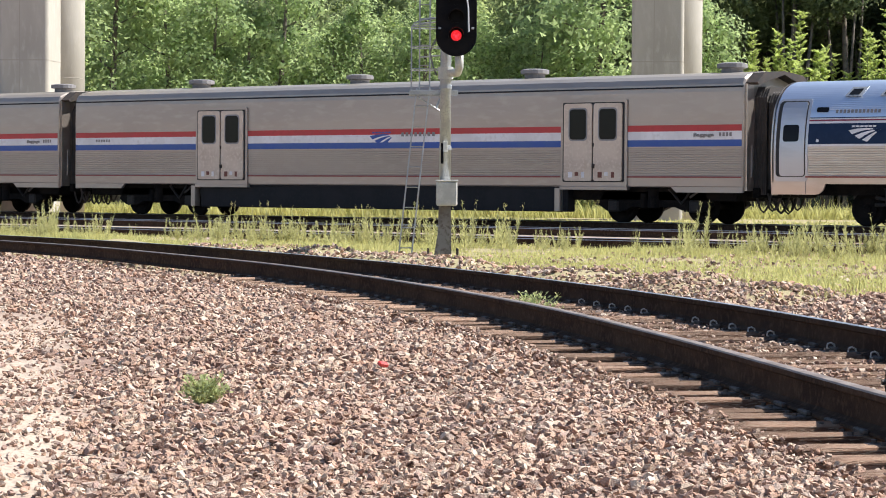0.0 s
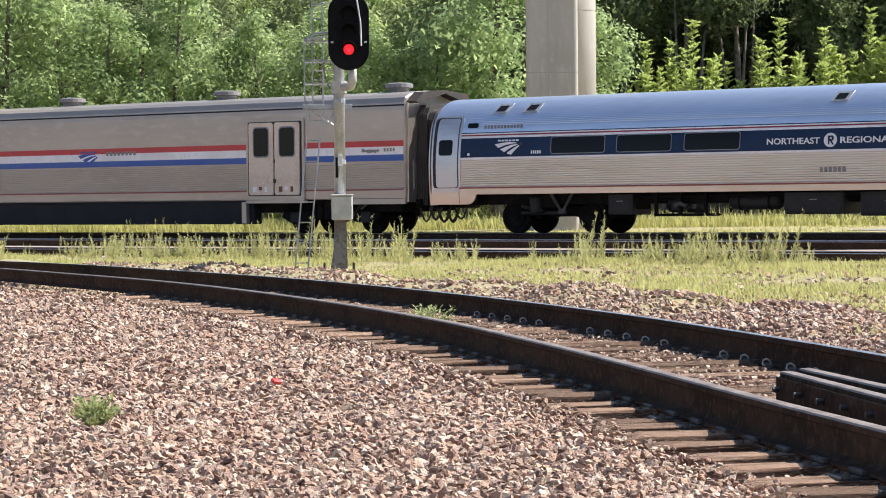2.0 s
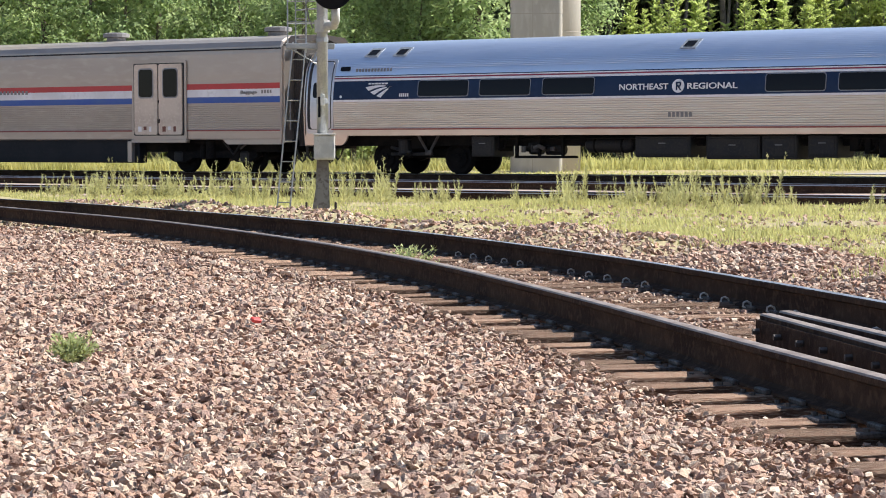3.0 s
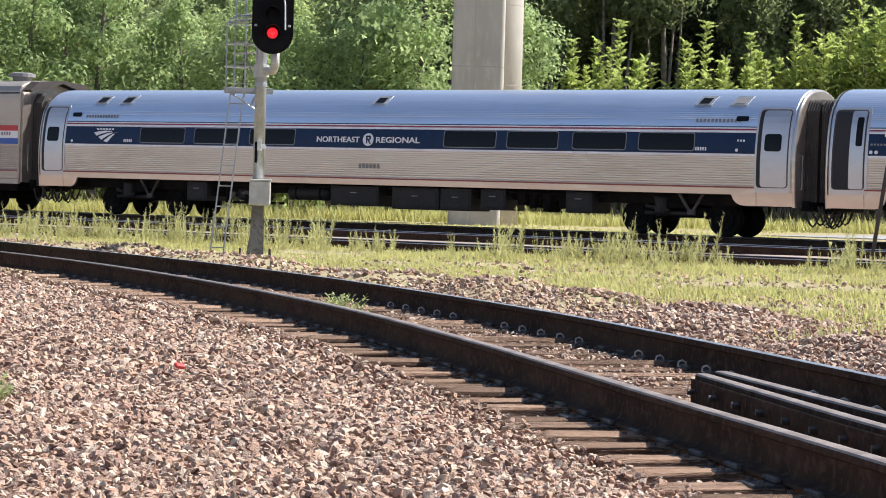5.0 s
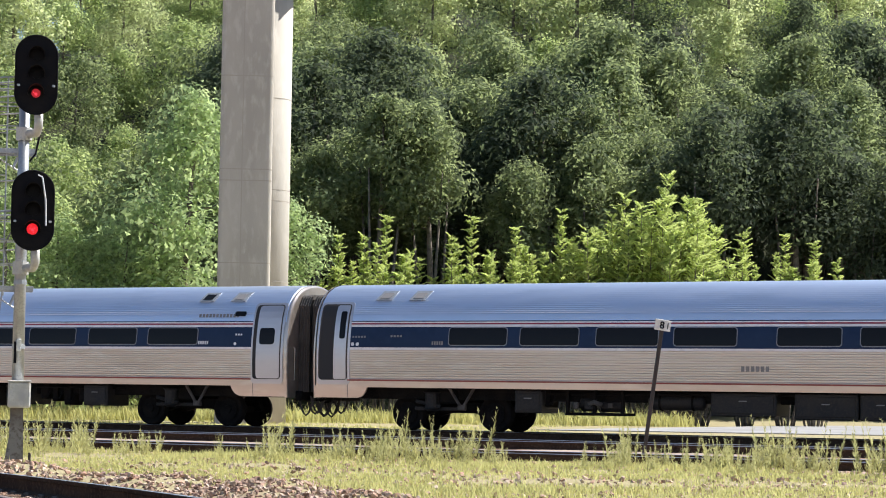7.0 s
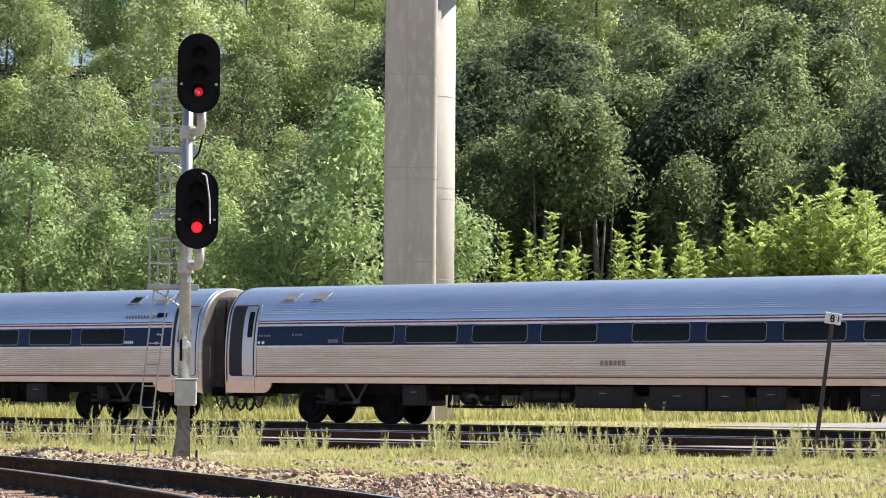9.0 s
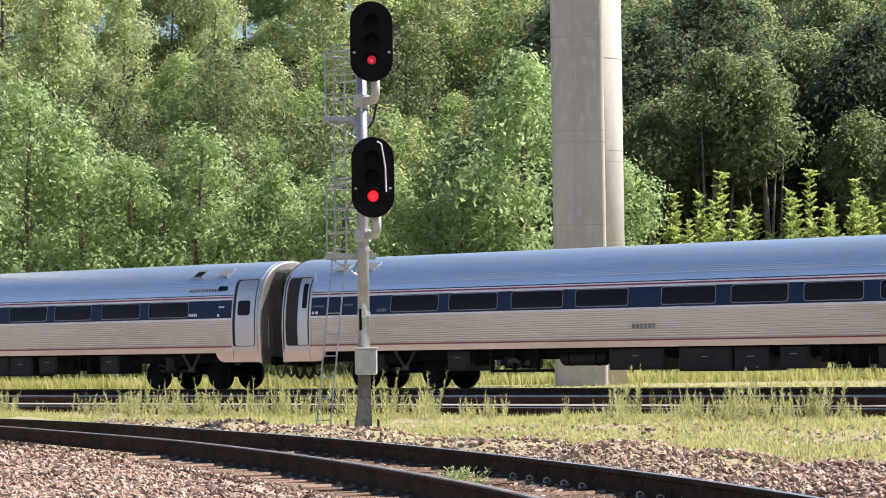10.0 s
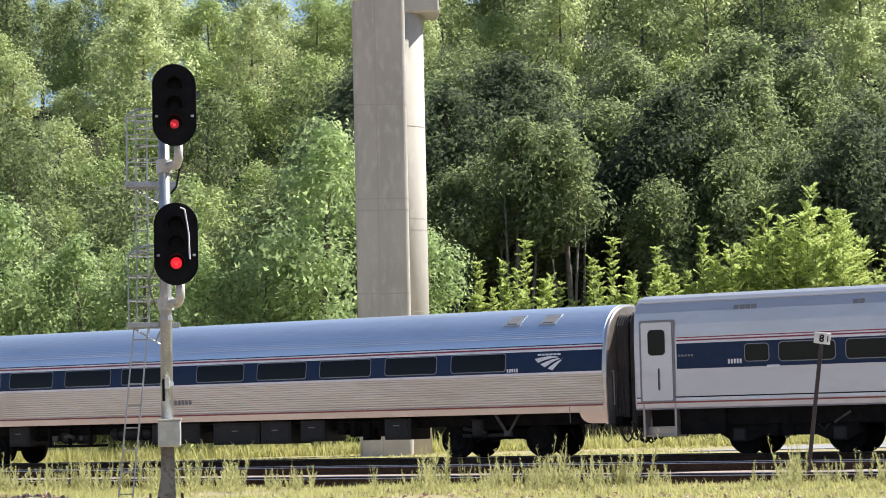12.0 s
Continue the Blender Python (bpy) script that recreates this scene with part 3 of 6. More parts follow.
# ---- signal ----
def signal_head(parent, z, lit_slot):
    """A three-lamp head with an oval backboard; faces the near field. Local origin on the pole's axis."""
    y = -0.5
    cx = 0.14
    head = part("backboard", Shape().prism([(cx + u, w) for u, w in rounded(-0.275, 0.275, z - 0.54, z + 0.54, 0.272, 10)], "y", y, y + 0.025), BLACK, parent, "matt black oval backboard")
    rim = Shape()
    o1 = rounded(cx - 0.285, cx + 0.285, z - 0.55, z + 0.55, 0.284, 10)
    rim.tube([(u, y, w) for u, w in o1 + o1[:1]], 0.012, 6, caps=False)
    part("rim", rim, BLACK, head)
    part("lamp_case", Shape().box(cx - 0.15, cx + 0.15, y + 0.03, y + 0.3, z - 0.46, z + 0.46, 0.03), BLACK, parent)
    for k, dz in enumerate((0.26, 0.0, -0.26)):
        lens = Shape()
        rad = 0.078 if z < 4 else 0.062
        ring = [(cx + rad * math.cos(a), z + dz + rad * math.sin(a)) for a in np.linspace(0, 2 * math.pi, 20, endpoint=False)]
        lens.prism(ring, "y", y - 0.012, y + 0.01)
        part("lens", lens, (REDLIGHT if z < 4 else REDDIM) if k == 2 else DARKLENS, head, "glowing red lens" if k == 2 else "dark unlit lens")
        if k == 2:
            for ux, uz, cr in ((0.0, -0.012, 0.02), (-0.032, 0.008, 0.01), (0.03, 0.012, 0.012), (0.012, -0.045, 0.009), (-0.02, 0.04, 0.008))[:5 if z < 4 else 2]:
                core = [(cx + ux + cr * math.cos(a), z + dz + uz + cr * math.sin(a)) for a in np.linspace(0, 2 * math.pi, 10, endpoint=False)]
                part("lamp_core", Shape().prism(core, "y", y - 0.017, y - 0.005), REDCORE, head)
        hood = Shape()
        n = 12
        for i in range(n + 1):
            a = radians(-20 + 220 * i / n)
            for r, dy in ((0.115, 0), (0.115, -0.24 + 0.1 * (1 - math.sin(a))), (0.108, -0.24 + 0.1 * (1 - math.sin(a))), (0.108, 0)):
                hood.v.append((cx + r * math.cos(a), y + dy, z + dz + r * math.sin(a)))
        for i in range(n):
            for j in range(4):
                hood.f.append((i * 4 + j, i * 4 + (j + 1) % 4, (i + 1) * 4 + (j + 1) % 4, (i + 1) * 4 + j))
        hood.mi = [0] * len(hood.f)
        part("visor", hood, BLACK, head)
    for sx in (-0.24, 0.24):
        part("clip", Shape().box(cx + sx - 0.02, cx + sx + 0.02, y - 0.03, y + 0.0, z - 0.17, z - 0.14, 0.004), GALV, head)
    pipe = Shape().tube([(cx + 0.05, y + 0.1, z - 0.5), (cx + 0.05, y + 0.12, z - 0.72), (cx + 0.03, y + 0.3, z - 0.78), (0.05, -0.06, z - 0.78)], 0.062, 10)
    part("pipe_bracket", pipe, BOXPAINT, parent, "pale elbow pipe carrying the head", smooth=True)
    part("collar", Shape().tube([(0, 0, z - 0.87), (0, 0, z - 0.69)], 0.115, 12), BOXPAINT, parent)
    return head


def build_signal():
    t = thing("signal_mast", "galvanised railway signal mast with two black heads showing red", "railway signal", pose(0.435, 32.0, 0.0, 0, 0, 0))
    part("pole", Shape().tube([(0, 0, 0.8), (0, 0, 5.9)], [0.085, 0.075], 14), GALV, t, "round galvanised pole", smooth=True)
    base = Shape().prism([(-0.17, -0.02), (0.11, -0.02), (0.1, 0.1), (0.085, 0.86), (-0.085, 0.86), (-0.1, 0.42), (-0.15, 0.12)], "y", -0.12, 0.12)
    part("base_post", base, BASEPOST, t, "grey tapered base casting")
    foot = Shape().box(-0.27, 0.22, -0.25, 0.25, -0.05, 0.04, 0.01)
    part("base_plate", foot, CONCRETE, t)
    for x, y in ((-0.24, -0.2), (0.19, -0.2), (-0.24, 0.2), (0.19, 0.2)):
        part("anchor_bolt", Shape().tube([(x, y, 0), (x, y, 0.2)], 0.016, 6), POSTDARK, t)
    box = part("junction_box", Shape().box(-0.13, 0.18, -0.26, -0.0, 0.83, 1.19, 0.02), BOXPAINT, t, "pale grey steel junction box")
    part("box_lid", Shape().box(-0.14, 0.19, -0.275, 0.01, 1.185, 1.21, 0.008), BOXPAINT, box)
    part("latch", Shape().box(0.15, 0.165, -0.275, -0.258, 0.98, 1.05, 0.003), GALV, box)
    signal_head(t, 3.56, 2)
    signal_head(t, 5.45, 2)
    bar = part("white_conduit", Shape().tube([(0.2, -0.54, 4.05), (0.26, -0.54, 4.02), (0.31, -0.54, 3.7), (0.32, -0.54, 3.35)], 0.012, 6), WHITE, t, "thin white conduit on the lower head")
    for k, z in enumerate((0.85, 1.75, 1.95)):
        part("pole_band", Shape().tube([(0, 0, z + 0.8), (0, 0, z + 0.86)], 0.095, 12), GALV, t)
    part("label_plate", Shape().box(-0.03, 0.035, -0.1, -0.08, 1.62, 1.78, 0.003), SIGNWHITE, t)
    part("dark_label", Shape().box(-0.065, -0.03, -0.1, -0.07, 1.45, 1.75, 0.003), BLACK, t)

    lad = thing("signal_ladder", "slender galvanised ladder with cage standing beside the mast", "ladder", pose(0.0, 32.15, 0.0, 0, 0, 0))
    slope = math.tan(radians(5.8))
    for off in (-0.095, 0.095):
        part("side_rail", Shape().box(off - 0.011, off + 0.011, -0.022, 0.022, -0.1, 2.56, 0.003), GALV, lad, at=pose(-0.155, 0, 0, 0, 5.8, 0))
        part("upper_side_rail", Shape().box(0.125 + off * 0.8 - 0.011, 0.125 + off * 0.8 + 0.011, -0.022, 0.022, 2.4, 5.5, 0.003), GALV, lad, at=pose(0, 0.03, 0))
    slat = mesh_of("slat", Shape().box(0, 0.025, -0.05, 0.35, -0.015, 0.012), GALV)
    rung = mesh_of("rung", Shape().tube([(-0.09, 0, 0), (0.09, 0, 0)], 0.009, 6), GALV)
    for k in range(18):
        z = 0.2 + 0.3 * k
        part("rung", rung, None, lad, at=pose(-0.155 + z * slope if z < 2.5 else 0.125, 0 if z < 2.5 else 0.03, z))
    for z in (2.51, 4.45):
        deck = Shape().box(-0.09, 0.62, -0.06, -0.045, z - 0.045, z + 0.025, 0.004).box(-0.09, 0.62, 0.34, 0.355, z - 0.045, z + 0.025, 0.004)
        deck.box(-0.1, -0.085, -0.06, 0.355, z - 0.045, z + 0.025, 0.004)
        deck = part("platform", deck, GALV, lad, "small grated steel foot platform")
        for k in range(9):
            part("slat", slat, None, deck, at=pose(-0.075 + 0.06 * k, 0, z))
        part("platform_strut", Shape().tube([(-0.06, 0.0, z - 0.02), (0.36, 0.0, z - 0.28)], 0.012, 6).tube([(0.3, -0.04, z - 0.24), (0.36, -0.04, z - 0.1)], 0.02, 6), GALV, lad)
    for z in (3.02, 3.58, 4.0, 4.95, 5.2):
        part("stay", Shape().tube([(0.04, 0.02, z), (0.43, -0.06, z + 0.03)], 0.012, 6), GALV, lad)
    for z0, z1 in ((2.51, 3.46), (4.45, 5.36)):
        for y, lift in ((-0.15, 0.13), (0.28, 0.1)):
            part("guard_rail", Shape().tube([(-0.07, y, z0), (-0.07, y, z1), (-0.03, y, z1 + 0.05), (0.1, y * 0.9, z1 + lift * 0.8), (0.38, y * 0.7, z1 + lift)], 0.012, 6), GALV, lad)
        for z in (z0 + 0.33, z0 + 0.66, z1):
            part("cage_hoop", Shape().tube([(0.36, -0.15, z), (0.1, -0.17, z), (-0.05, -0.15, z), (-0.08, 0.06, z), (-0.05, 0.28, z), (0.12, 0.3, z), (0.36, 0.26, z)], 0.009, 6), GALV, lad)
    part("cable", Shape().tube([(0.3, -0.1, 2.75), (0.24, -0.12, 2.9), (0.2, -0.1, 3.1), (0.3, -0.12, 3.3)], 0.012, 6), GREYBAR, lad)
    part("hanging_cable", Shape().tube([(0.62, -0.1, 5.0), (0.66, -0.08, 4.7), (0.6, -0.06, 4.4), (0.52, -0.04, 4.3)], 0.014, 6), BLACK, lad)


build_signal()


def build_sign():
    t = thing("whistle_post", "leaning dark post with a small white number plate", "sign post", pose(12.82, 43.0, 0.0, 0, 8.0, 0))
    part("post", Shape().box(-0.035, 0.035, -0.03, 0.03, -0.1, 2.62, 0.006), POSTDARK, t)
    plate = part("number_plate", Shape().box(-0.17, 0.16, -0.05, -0.032, 2.46, 2.68, 0.006), SIGNWHITE, t, "small faded white plate")
    text_part("numeral", "8", 0.2, BLACK, plate, pose(-0.07, -0.056, 2.5, 90, 0, 0))
    part("bar", Shape().box(0.09, 0.11, -0.054, -0.048, 2.51, 2.63, 0.001), BLACK, plate)


def text_part(name, words, size, mat, parent, at, width=None):
    cu = bpy.data.curves.new(name, "FONT")
    cu.body, cu.size, cu.extrude, cu.resolution_u, cu.offset = words, size, 0.004, 3, 0.004
    tmp = new(name, cu)
    me = bpy.data.meshes.new_from_object(tmp.evaluated_get(bpy.context.evaluated_depsgraph_get()))
    bpy.data.objects.remove(tmp)
    xs = [v.co.x for v in me.vertices]
    if width:
        k = width / (max(xs) - min(xs))
        for v in me.vertices:
            v.co.x = (v.co.x - min(xs)) * k
    me.materials.clear()
    me.materials.append(mat)
    return part(name, me, None, parent, at=at)


build_sign()


# ---- bridge piers ----
def build_pier(x, y, top, label):
    t = thing("bridge_pier", label, "bridge pier", pose(x, y, 0, 0, 0, -7))
    w, d = 1.84, 2.2
    part("shaft", Shape().prism(rounded(0, w, 0, d, 0.16, 5), "z", -0.5, top), CONCRETE, t, "broad grey concrete shaft", smooth=False)
    s = Shape().tube([(w - 0.2, d + 0.25, -0.5), (w - 0.2, d + 0.25, top - 0.12)], 0.86, 32)
    part("round_column", s, CONCRETE, t, "round concrete column", smooth=True)
    cap = Shape().box(0.2, w + 1.25, d - 0.6, d + 1.1, top - 0.15, top + 1.6, 0.06)
    part("cap_beam", cap, CONCRETE, t)
    for k, z in enumerate((1.6, 5.6, 8.5, 8.9, 12.2)):
        if z < top:
            part("form_joint", Shape().prism(rounded(-0.006, w + 0.006, -0.006, d, 0.16, 5), "z", z, z + 0.035), SEAM, t)
            part("column_joint", Shape().tube([(w - 0.2, d + 0.25, z - 0.55), (w - 0.2, d + 0.25, z - 0.52)], 0.865, 32), SEAM, t)
    part("upright_joint", Shape().box(w * 0.42, w * 0.42 + 0.03, -0.006, 0.1, 0, top), SEAM, t)
    return t


build_pier(7.7, 78.0, 15.9, "tall grey concrete bridge pier with form joints beside the woods")
build_pier(-15.0, 80.0, 16.5, "tall grey concrete bridge pier with form joints beside the woods")
build_pier(-18.3, 86.0, 16.5, "pale grey concrete bridge pier behind another")

road = part("road", Shape().prism([(17.5, 71.0), (27, 67.5), (60, 62), (66, 112), (34, 90)], "z", -0.2, 0.03), ROADGREY)
tagged(road, "pale concrete service road behind the tracks", "road", kind="structure")


# ---- train ----
LENGTH, BODY = 26.01, 25.23


def lathe(profile, n=28):
    """Turned about the y axis: profile of (radius, y)."""
    s = Shape()
    for r, y in profile:
        for k in range(n):
            a = 2 * math.pi * k / n
            s.v.append((r * math.cos(a), y, r * math.sin(a)))
    m = len(profile)
    for i in range(m - 1):
        for k in range(n):
            s.f.append((i * n + k, i * n + (k + 1) % n, (i + 1) * n + (k + 1) % n, (i + 1) * n + k))
    s.f += [tuple(range(n)), tuple((m - 1) * n + k for k in range(n))]
    s.mi = [0] * len(s.f)
    return s


WHEEL = None


def wheelset_mesh():
    s = lathe([(0.05, 0.02), (0.14, 0.02), (0.15, 0.06), (0.36, 0.07), (0.38, 0.03), (0.455, 0.03), (0.46, 0.14), (0.485, 0.145), (0.485, 0.17), (0.09, 0.17), (0.09, 1.47), (0.485, 1.47), (0.485, 1.5), (0.455, 1.51), (0.455, 1.61), (0.38, 1.61), (0.14, 1.62), (0.05, 1.62)])
    for k in range(6):
        a = radians(60 * k)
        s.box(0.24 * math.cos(a) - 0.03, 0.24 * math.cos(a) + 0.03, 0.045, 0.07, 0.24 * math.sin(a) - 0.03, 0.24 * math.sin(a) + 0.03)
    return mesh_of("wheelset", s, BLACKGEAR, True)


def truck(car, xc, base=2.6, style=0):
    """A four-wheel truck under the car, round xc: style 0 carries its frame inside the wheels, style 1 outside them."""
    global WHEEL
    WHEEL = WHEEL or wheelset_mesh()
    b = base / 2
    for sx in (-b, b):
        part("wheelset", WHEEL, None, car, at=pose(xc + sx, 0.78, 0.46))
    fr = Shape()
    for y in ((0.98, 2.02) if style == 0 else (0.5, 2.5)):
        if style == 0:
            fr.prism([(xc - b - 0.3, 0.42), (xc - b - 0.22, 0.68), (xc - 0.6, 0.72), (xc + 0.6, 0.72), (xc + b + 0.22, 0.68), (xc + b + 0.3, 0.42), (xc + b - 0.3, 0.36), (xc + 0.6, 0.46), (xc - 0.6, 0.46), (xc - b + 0.3, 0.36)], "y", y, y + 0.2)
        else:
            fr.prism([(xc - b - 0.5, 0.5), (xc - b - 0.3, 0.86), (xc + b + 0.3, 0.86), (xc + b + 0.5, 0.5), (xc + b + 0.2, 0.32), (xc + b - 0.3, 0.32), (xc + 0.7, 0.44), (xc - 0.7, 0.44), (xc - b + 0.3, 0.32), (xc - b - 0.2, 0.32)], "y", y - 0.1, y + 0.15)
    part("truck_frame", fr, BLACKGEAR, car, "grimy black truck frame")
    for y, out in ((0.42, -1), (2.62, 1)):
        if style == 0:
            part("spring", Shape().tube([(xc - 0.42, y + 0.12, 0.5), (xc - 0.42, y + 0.12, 0.56), (xc - 0.42, y + 0.12, 0.6), (xc - 0.42, y + 0.12, 0.95), (xc - 0.42, y + 0.12, 1.0)], [0.12, 0.22, 0.19, 0.19, 0.24], 14), UNDERBOX, car, "round air spring")
            part("brace", Shape().tube([(xc + 0.12, y, 1.1), (xc + 0.45, y, 0.62), (xc + 0.52, y, 0.62), (xc + 0.82, y, 1.1)], 0.04, 6).box(xc + 0.38, xc + 0.6, y - 0.05, y + 0.06, 0.54, 0.68, 0.02), DUSTY, car, "dusty steel V-shaped brace")
            part("damper", Shape().tube([(xc - 0.15, y + 0.05, 0.62), (xc - 0.85, y + 0.05, 0.76)], 0.05, 8).box(xc - 0.95, xc + 0.5, y + 0.16, y + 0.26, 0.52, 0.62, 0.02), UNDERBOX, car)
            for sx in (-b, b):
                part("brake_disc", lathe([(0.02, 0), (0.1, 0), (0.12, 0.04), (0.27, 0.05), (0.27, 0.07), (0.02, 0.07)], 18), BLACKGEAR, car, at=pose(xc + sx, 0.74 if out < 0 else 2.42, 0.46))
        else:
            part("spring", Shape().tube([(xc, y, 0.42), (xc, y, 0.95)], 0.17, 14).tube([(xc - 0.32, y, 0.42), (xc - 0.32, y, 0.82)], 0.1, 10), BLACKGEAR, car)
            for sx in (-b, b):
                part("axle_box", Shape().box(xc + sx - 0.17, xc + sx + 0.17, y - 0.06, y + 0.2, 0.3, 0.64, 0.04), UNDERBOX, car)
            part("brace", Shape().tube([(xc + 0.5, y - 0.04, 0.95), (xc + 0.9, y - 0.04, 0.55), (xc + 1.25, y - 0.04, 0.95)], 0.045, 6), UNDERBOX, car)
            part("damper", Shape().tube([(xc + b - 0.1, y - 0.1, 0.72), (xc + b + 0.32, y - 0.1, 0.98)], 0.035, 8), DUSTY, car)
    part("bolster", Shape().box(xc - 0.3, xc + 0.3, 0.55, 2.65, 0.7, 1.06, 0.04), BLACKGEAR, car)


def hoses(car, x, way):
    s = Shape()
    rnd = random.Random(int(x * 10) + way)
    for k in range(4):
        y = 0.7 + 0.45 * k
        d = way * rnd.uniform(0.42, 0.55)
        z0, z1 = 0.85, rnd.uniform(0.28, 0.42)
        pts = [(x + d * u, y, z0 + (z1 - z0) * math.sin(math.pi * min(1, u * 1.0)) if u <= 1 else z0) for u in np.linspace(0, 1, 7)]
        s.tube(pts, 0.028, 6)
    part("hose", s, RUBBER, car, "looped black jumper hoses")
    part("coupler", Shape().box(min(x, x + way * 0.4), max(x, x + way * 0.4), 1.42, 1.78, 0.72, 0.98, 0.05).box(min(x + way * 0.25, x + way * 0.46), max(x + way * 0.25, x + way * 0.46), 1.36, 1.84, 0.66, 1.04, 0.05), BLACKGEAR, car)


def side_profile(kind):
    """Points (inset, height over rail) of a car's side, from sill to roof crown."""
    if kind == "tube":
        p = [(0.035, 1.1), (0.03, 1.14), (0.026, 1.24), (0.022, 1.31)]
        rib = [(1.33 + 0.061 * k, k) for k in range(12)]
    elif kind == "box":
        p = [(0.03, 0.99), (0.01, 1.02), (0.0, 1.28)]
        rib = [(1.31 + 0.062 * k, k) for k in range(12)]
    else:
        p = [(0.03, 1.12), (0.01, 1.16), (0.0, 1.3)]
        rib = []
    base = SIDE[kind]

    def inset(z):
        return float(np.interp(z, [q[1] for q in base], [q[0] for q in base]))
    for z, k in rib:
        i = inset(z)
        p += [(i + 0.013, z), (i, z + 0.012), (i, z + 0.048), (i + 0.013, z + 0.058)]
    tops = [q for q in base if q[1] > (rib[-1][0] + 0.07 if rib else 1.35)]
    if kind == "tube":
        # fluted roof sheets over the window band
        lo = [q for q in tops if q[1] <= 3.0]
        p += lo
        zz = 3.02
        while zz < 3.8:
            i = inset(zz)
            p += [(i + 0.0035, zz), (inset(zz + 0.01) - 0.001, zz + 0.01), (inset(zz + 0.04) - 0.001, zz + 0.04)]
            zz += 0.05
        p += [q for q in tops if q[1] > 3.82]
    else:
        p += tops
    return p


SIDE = {
    "tube": [(0.07, 0.8), (0.035, 1.1), (0.01, 1.5), (0.0, 1.9), (0.025, 2.3), (0.075, 2.65), (0.14, 2.95), (0.22, 3.15), (0.36, 3.36), (0.55, 3.54), (0.78, 3.68), (1.05, 3.77), (1.33, 3.82), (1.6, 3.84)],
    "box": [(0.05, 0.84), (0.0, 1.05), (0.0, 3.0), (0.01, 3.55), (0.035, 3.75), (0.11, 3.9), (0.3, 4.0), (0.7, 4.08), (1.15, 4.12), (1.6, 4.13)],
    "slab": [(0.03, 1.12), (0.0, 1.3), (0.0, 2.9), (0.02, 3.2), (0.06, 3.5), (0.14, 3.72), (0.3, 3.86), (0.6, 3.94), (1.1, 3.98), (1.6, 3.99)],
}


def densify(pts, n=6):
    """A smooth run through the points."""
    p = [pts[0]] + pts + [pts[-1]]
    out = []
    for i in range(1, len(p) - 2):
        for k in range(n):
            t = k / n
            out.append(tuple(0.5 * (2 * p[i][j] + (p[i + 1][j] - p[i - 1][j]) * t + (2 * p[i - 1][j] - 5 * p[i][j] + 4 * p[i + 1][j] - p[i + 2][j]) * t * t + (3 * p[i][j] - p[i - 1][j] - 3 * p[i + 1][j] + p[i + 2][j]) * t ** 3) for j in (0, 1)))
    return out + [pts[-1]]


SIDE["tube"] = densify(SIDE["tube"])


def inset_at(kind, z):
    b = SIDE[kind]
    return float(np.interp(z, [q[1] for q in b], [q[0] for q in b]))


def body_shape(kind, x0, x1, z_from=None):
    half = side_profile(kind)
    ring = half + [(3.2 - i, z) for i, z in reversed(half[:-1])]
    n = len(ring)
    s = Shape()
    xs = [x0, x0 + 0.05, x1 - 0.05, x1]
    for j, x in enumerate(xs):
        k = 0.985 if j in (0, 3) else 1.0
        s.v += [(x, 1.6 + (i - 1.6) * k, z if z < 1.2 else z * (1 - (1 - k) * 0.6)) for i, z in ring]
    for j in range(3):
        for k in range(n - 1):
            s.f.append((j * n + k, j * n + k + 1, (j + 1) * n + k + 1, (j + 1) * n + k))
        s.f.append((j * n + n - 1, j * n, (j + 1) * n, (j + 1) * n + n - 1))
    s.f += [tuple(range(n)), tuple(3 * n + k for k in reversed(range(n)))]
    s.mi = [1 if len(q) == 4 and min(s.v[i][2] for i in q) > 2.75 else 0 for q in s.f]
    return s


def patch(kind, outline, off, depth=0.02):
    """A sheet over an outline of (x, z), lying off metres proud of the side, with a rim."""
    s = Shape()
    zs = [z for _, z in outline]
    if max(zs) - min(zs) > 0.3:
        # slices that follow the curve of the side
        lo, hi = min(zs), max(zs)
        cuts = sorted(set([round(z, 4) for z in zs] + [round(lo + (hi - lo) * k / 12, 4) for k in range(13)]))
        m = len(outline)
        for z in cuts:
            hit = []
            for k in range(m):
                (xa, za), (xb, zb) = outline[k], outline[(k + 1) % m]
                if min(za, zb) - 1e-4 <= z <= max(za, zb) + 1e-4:
                    hit += [xa, xb] if abs(zb - za) < 1e-6 else [xa + (xb - xa) * min(max((z - za) / (zb - za), 0), 1)]
            y = inset_at(kind, z) - off
            s.v += [(min(hit), y, z), (max(hit), y, z), (min(hit), y + depth, z), (max(hit), y + depth, z)]
        for k in range(len(cuts) - 1):
            a, b = 4 * k, 4 * k + 4
            s.f += [(a, a + 1, b + 1, b), (a, b, b + 2, a + 2), (a + 1, a + 3, b + 3, b + 1)]
        e = 4 * (len(cuts) - 1)
        s.f += [(0, 2, 3, 1), (e, e + 1, e + 3, e + 2)]
        s.mi = [0] * len(s.f)
        return s
    n = len(outline)
    s.v = [(x, inset_at(kind, z) - off, z) for x, z in outline] + [(x, inset_at(kind, z) - off + depth, z) for x, z in outline]
    s.f = [tuple(range(n))] + [(i, (i + 1) % n, n + (i + 1) % n, n + i) for i in range(n)]
    s.mi = [0] * len(s.f)
    return s


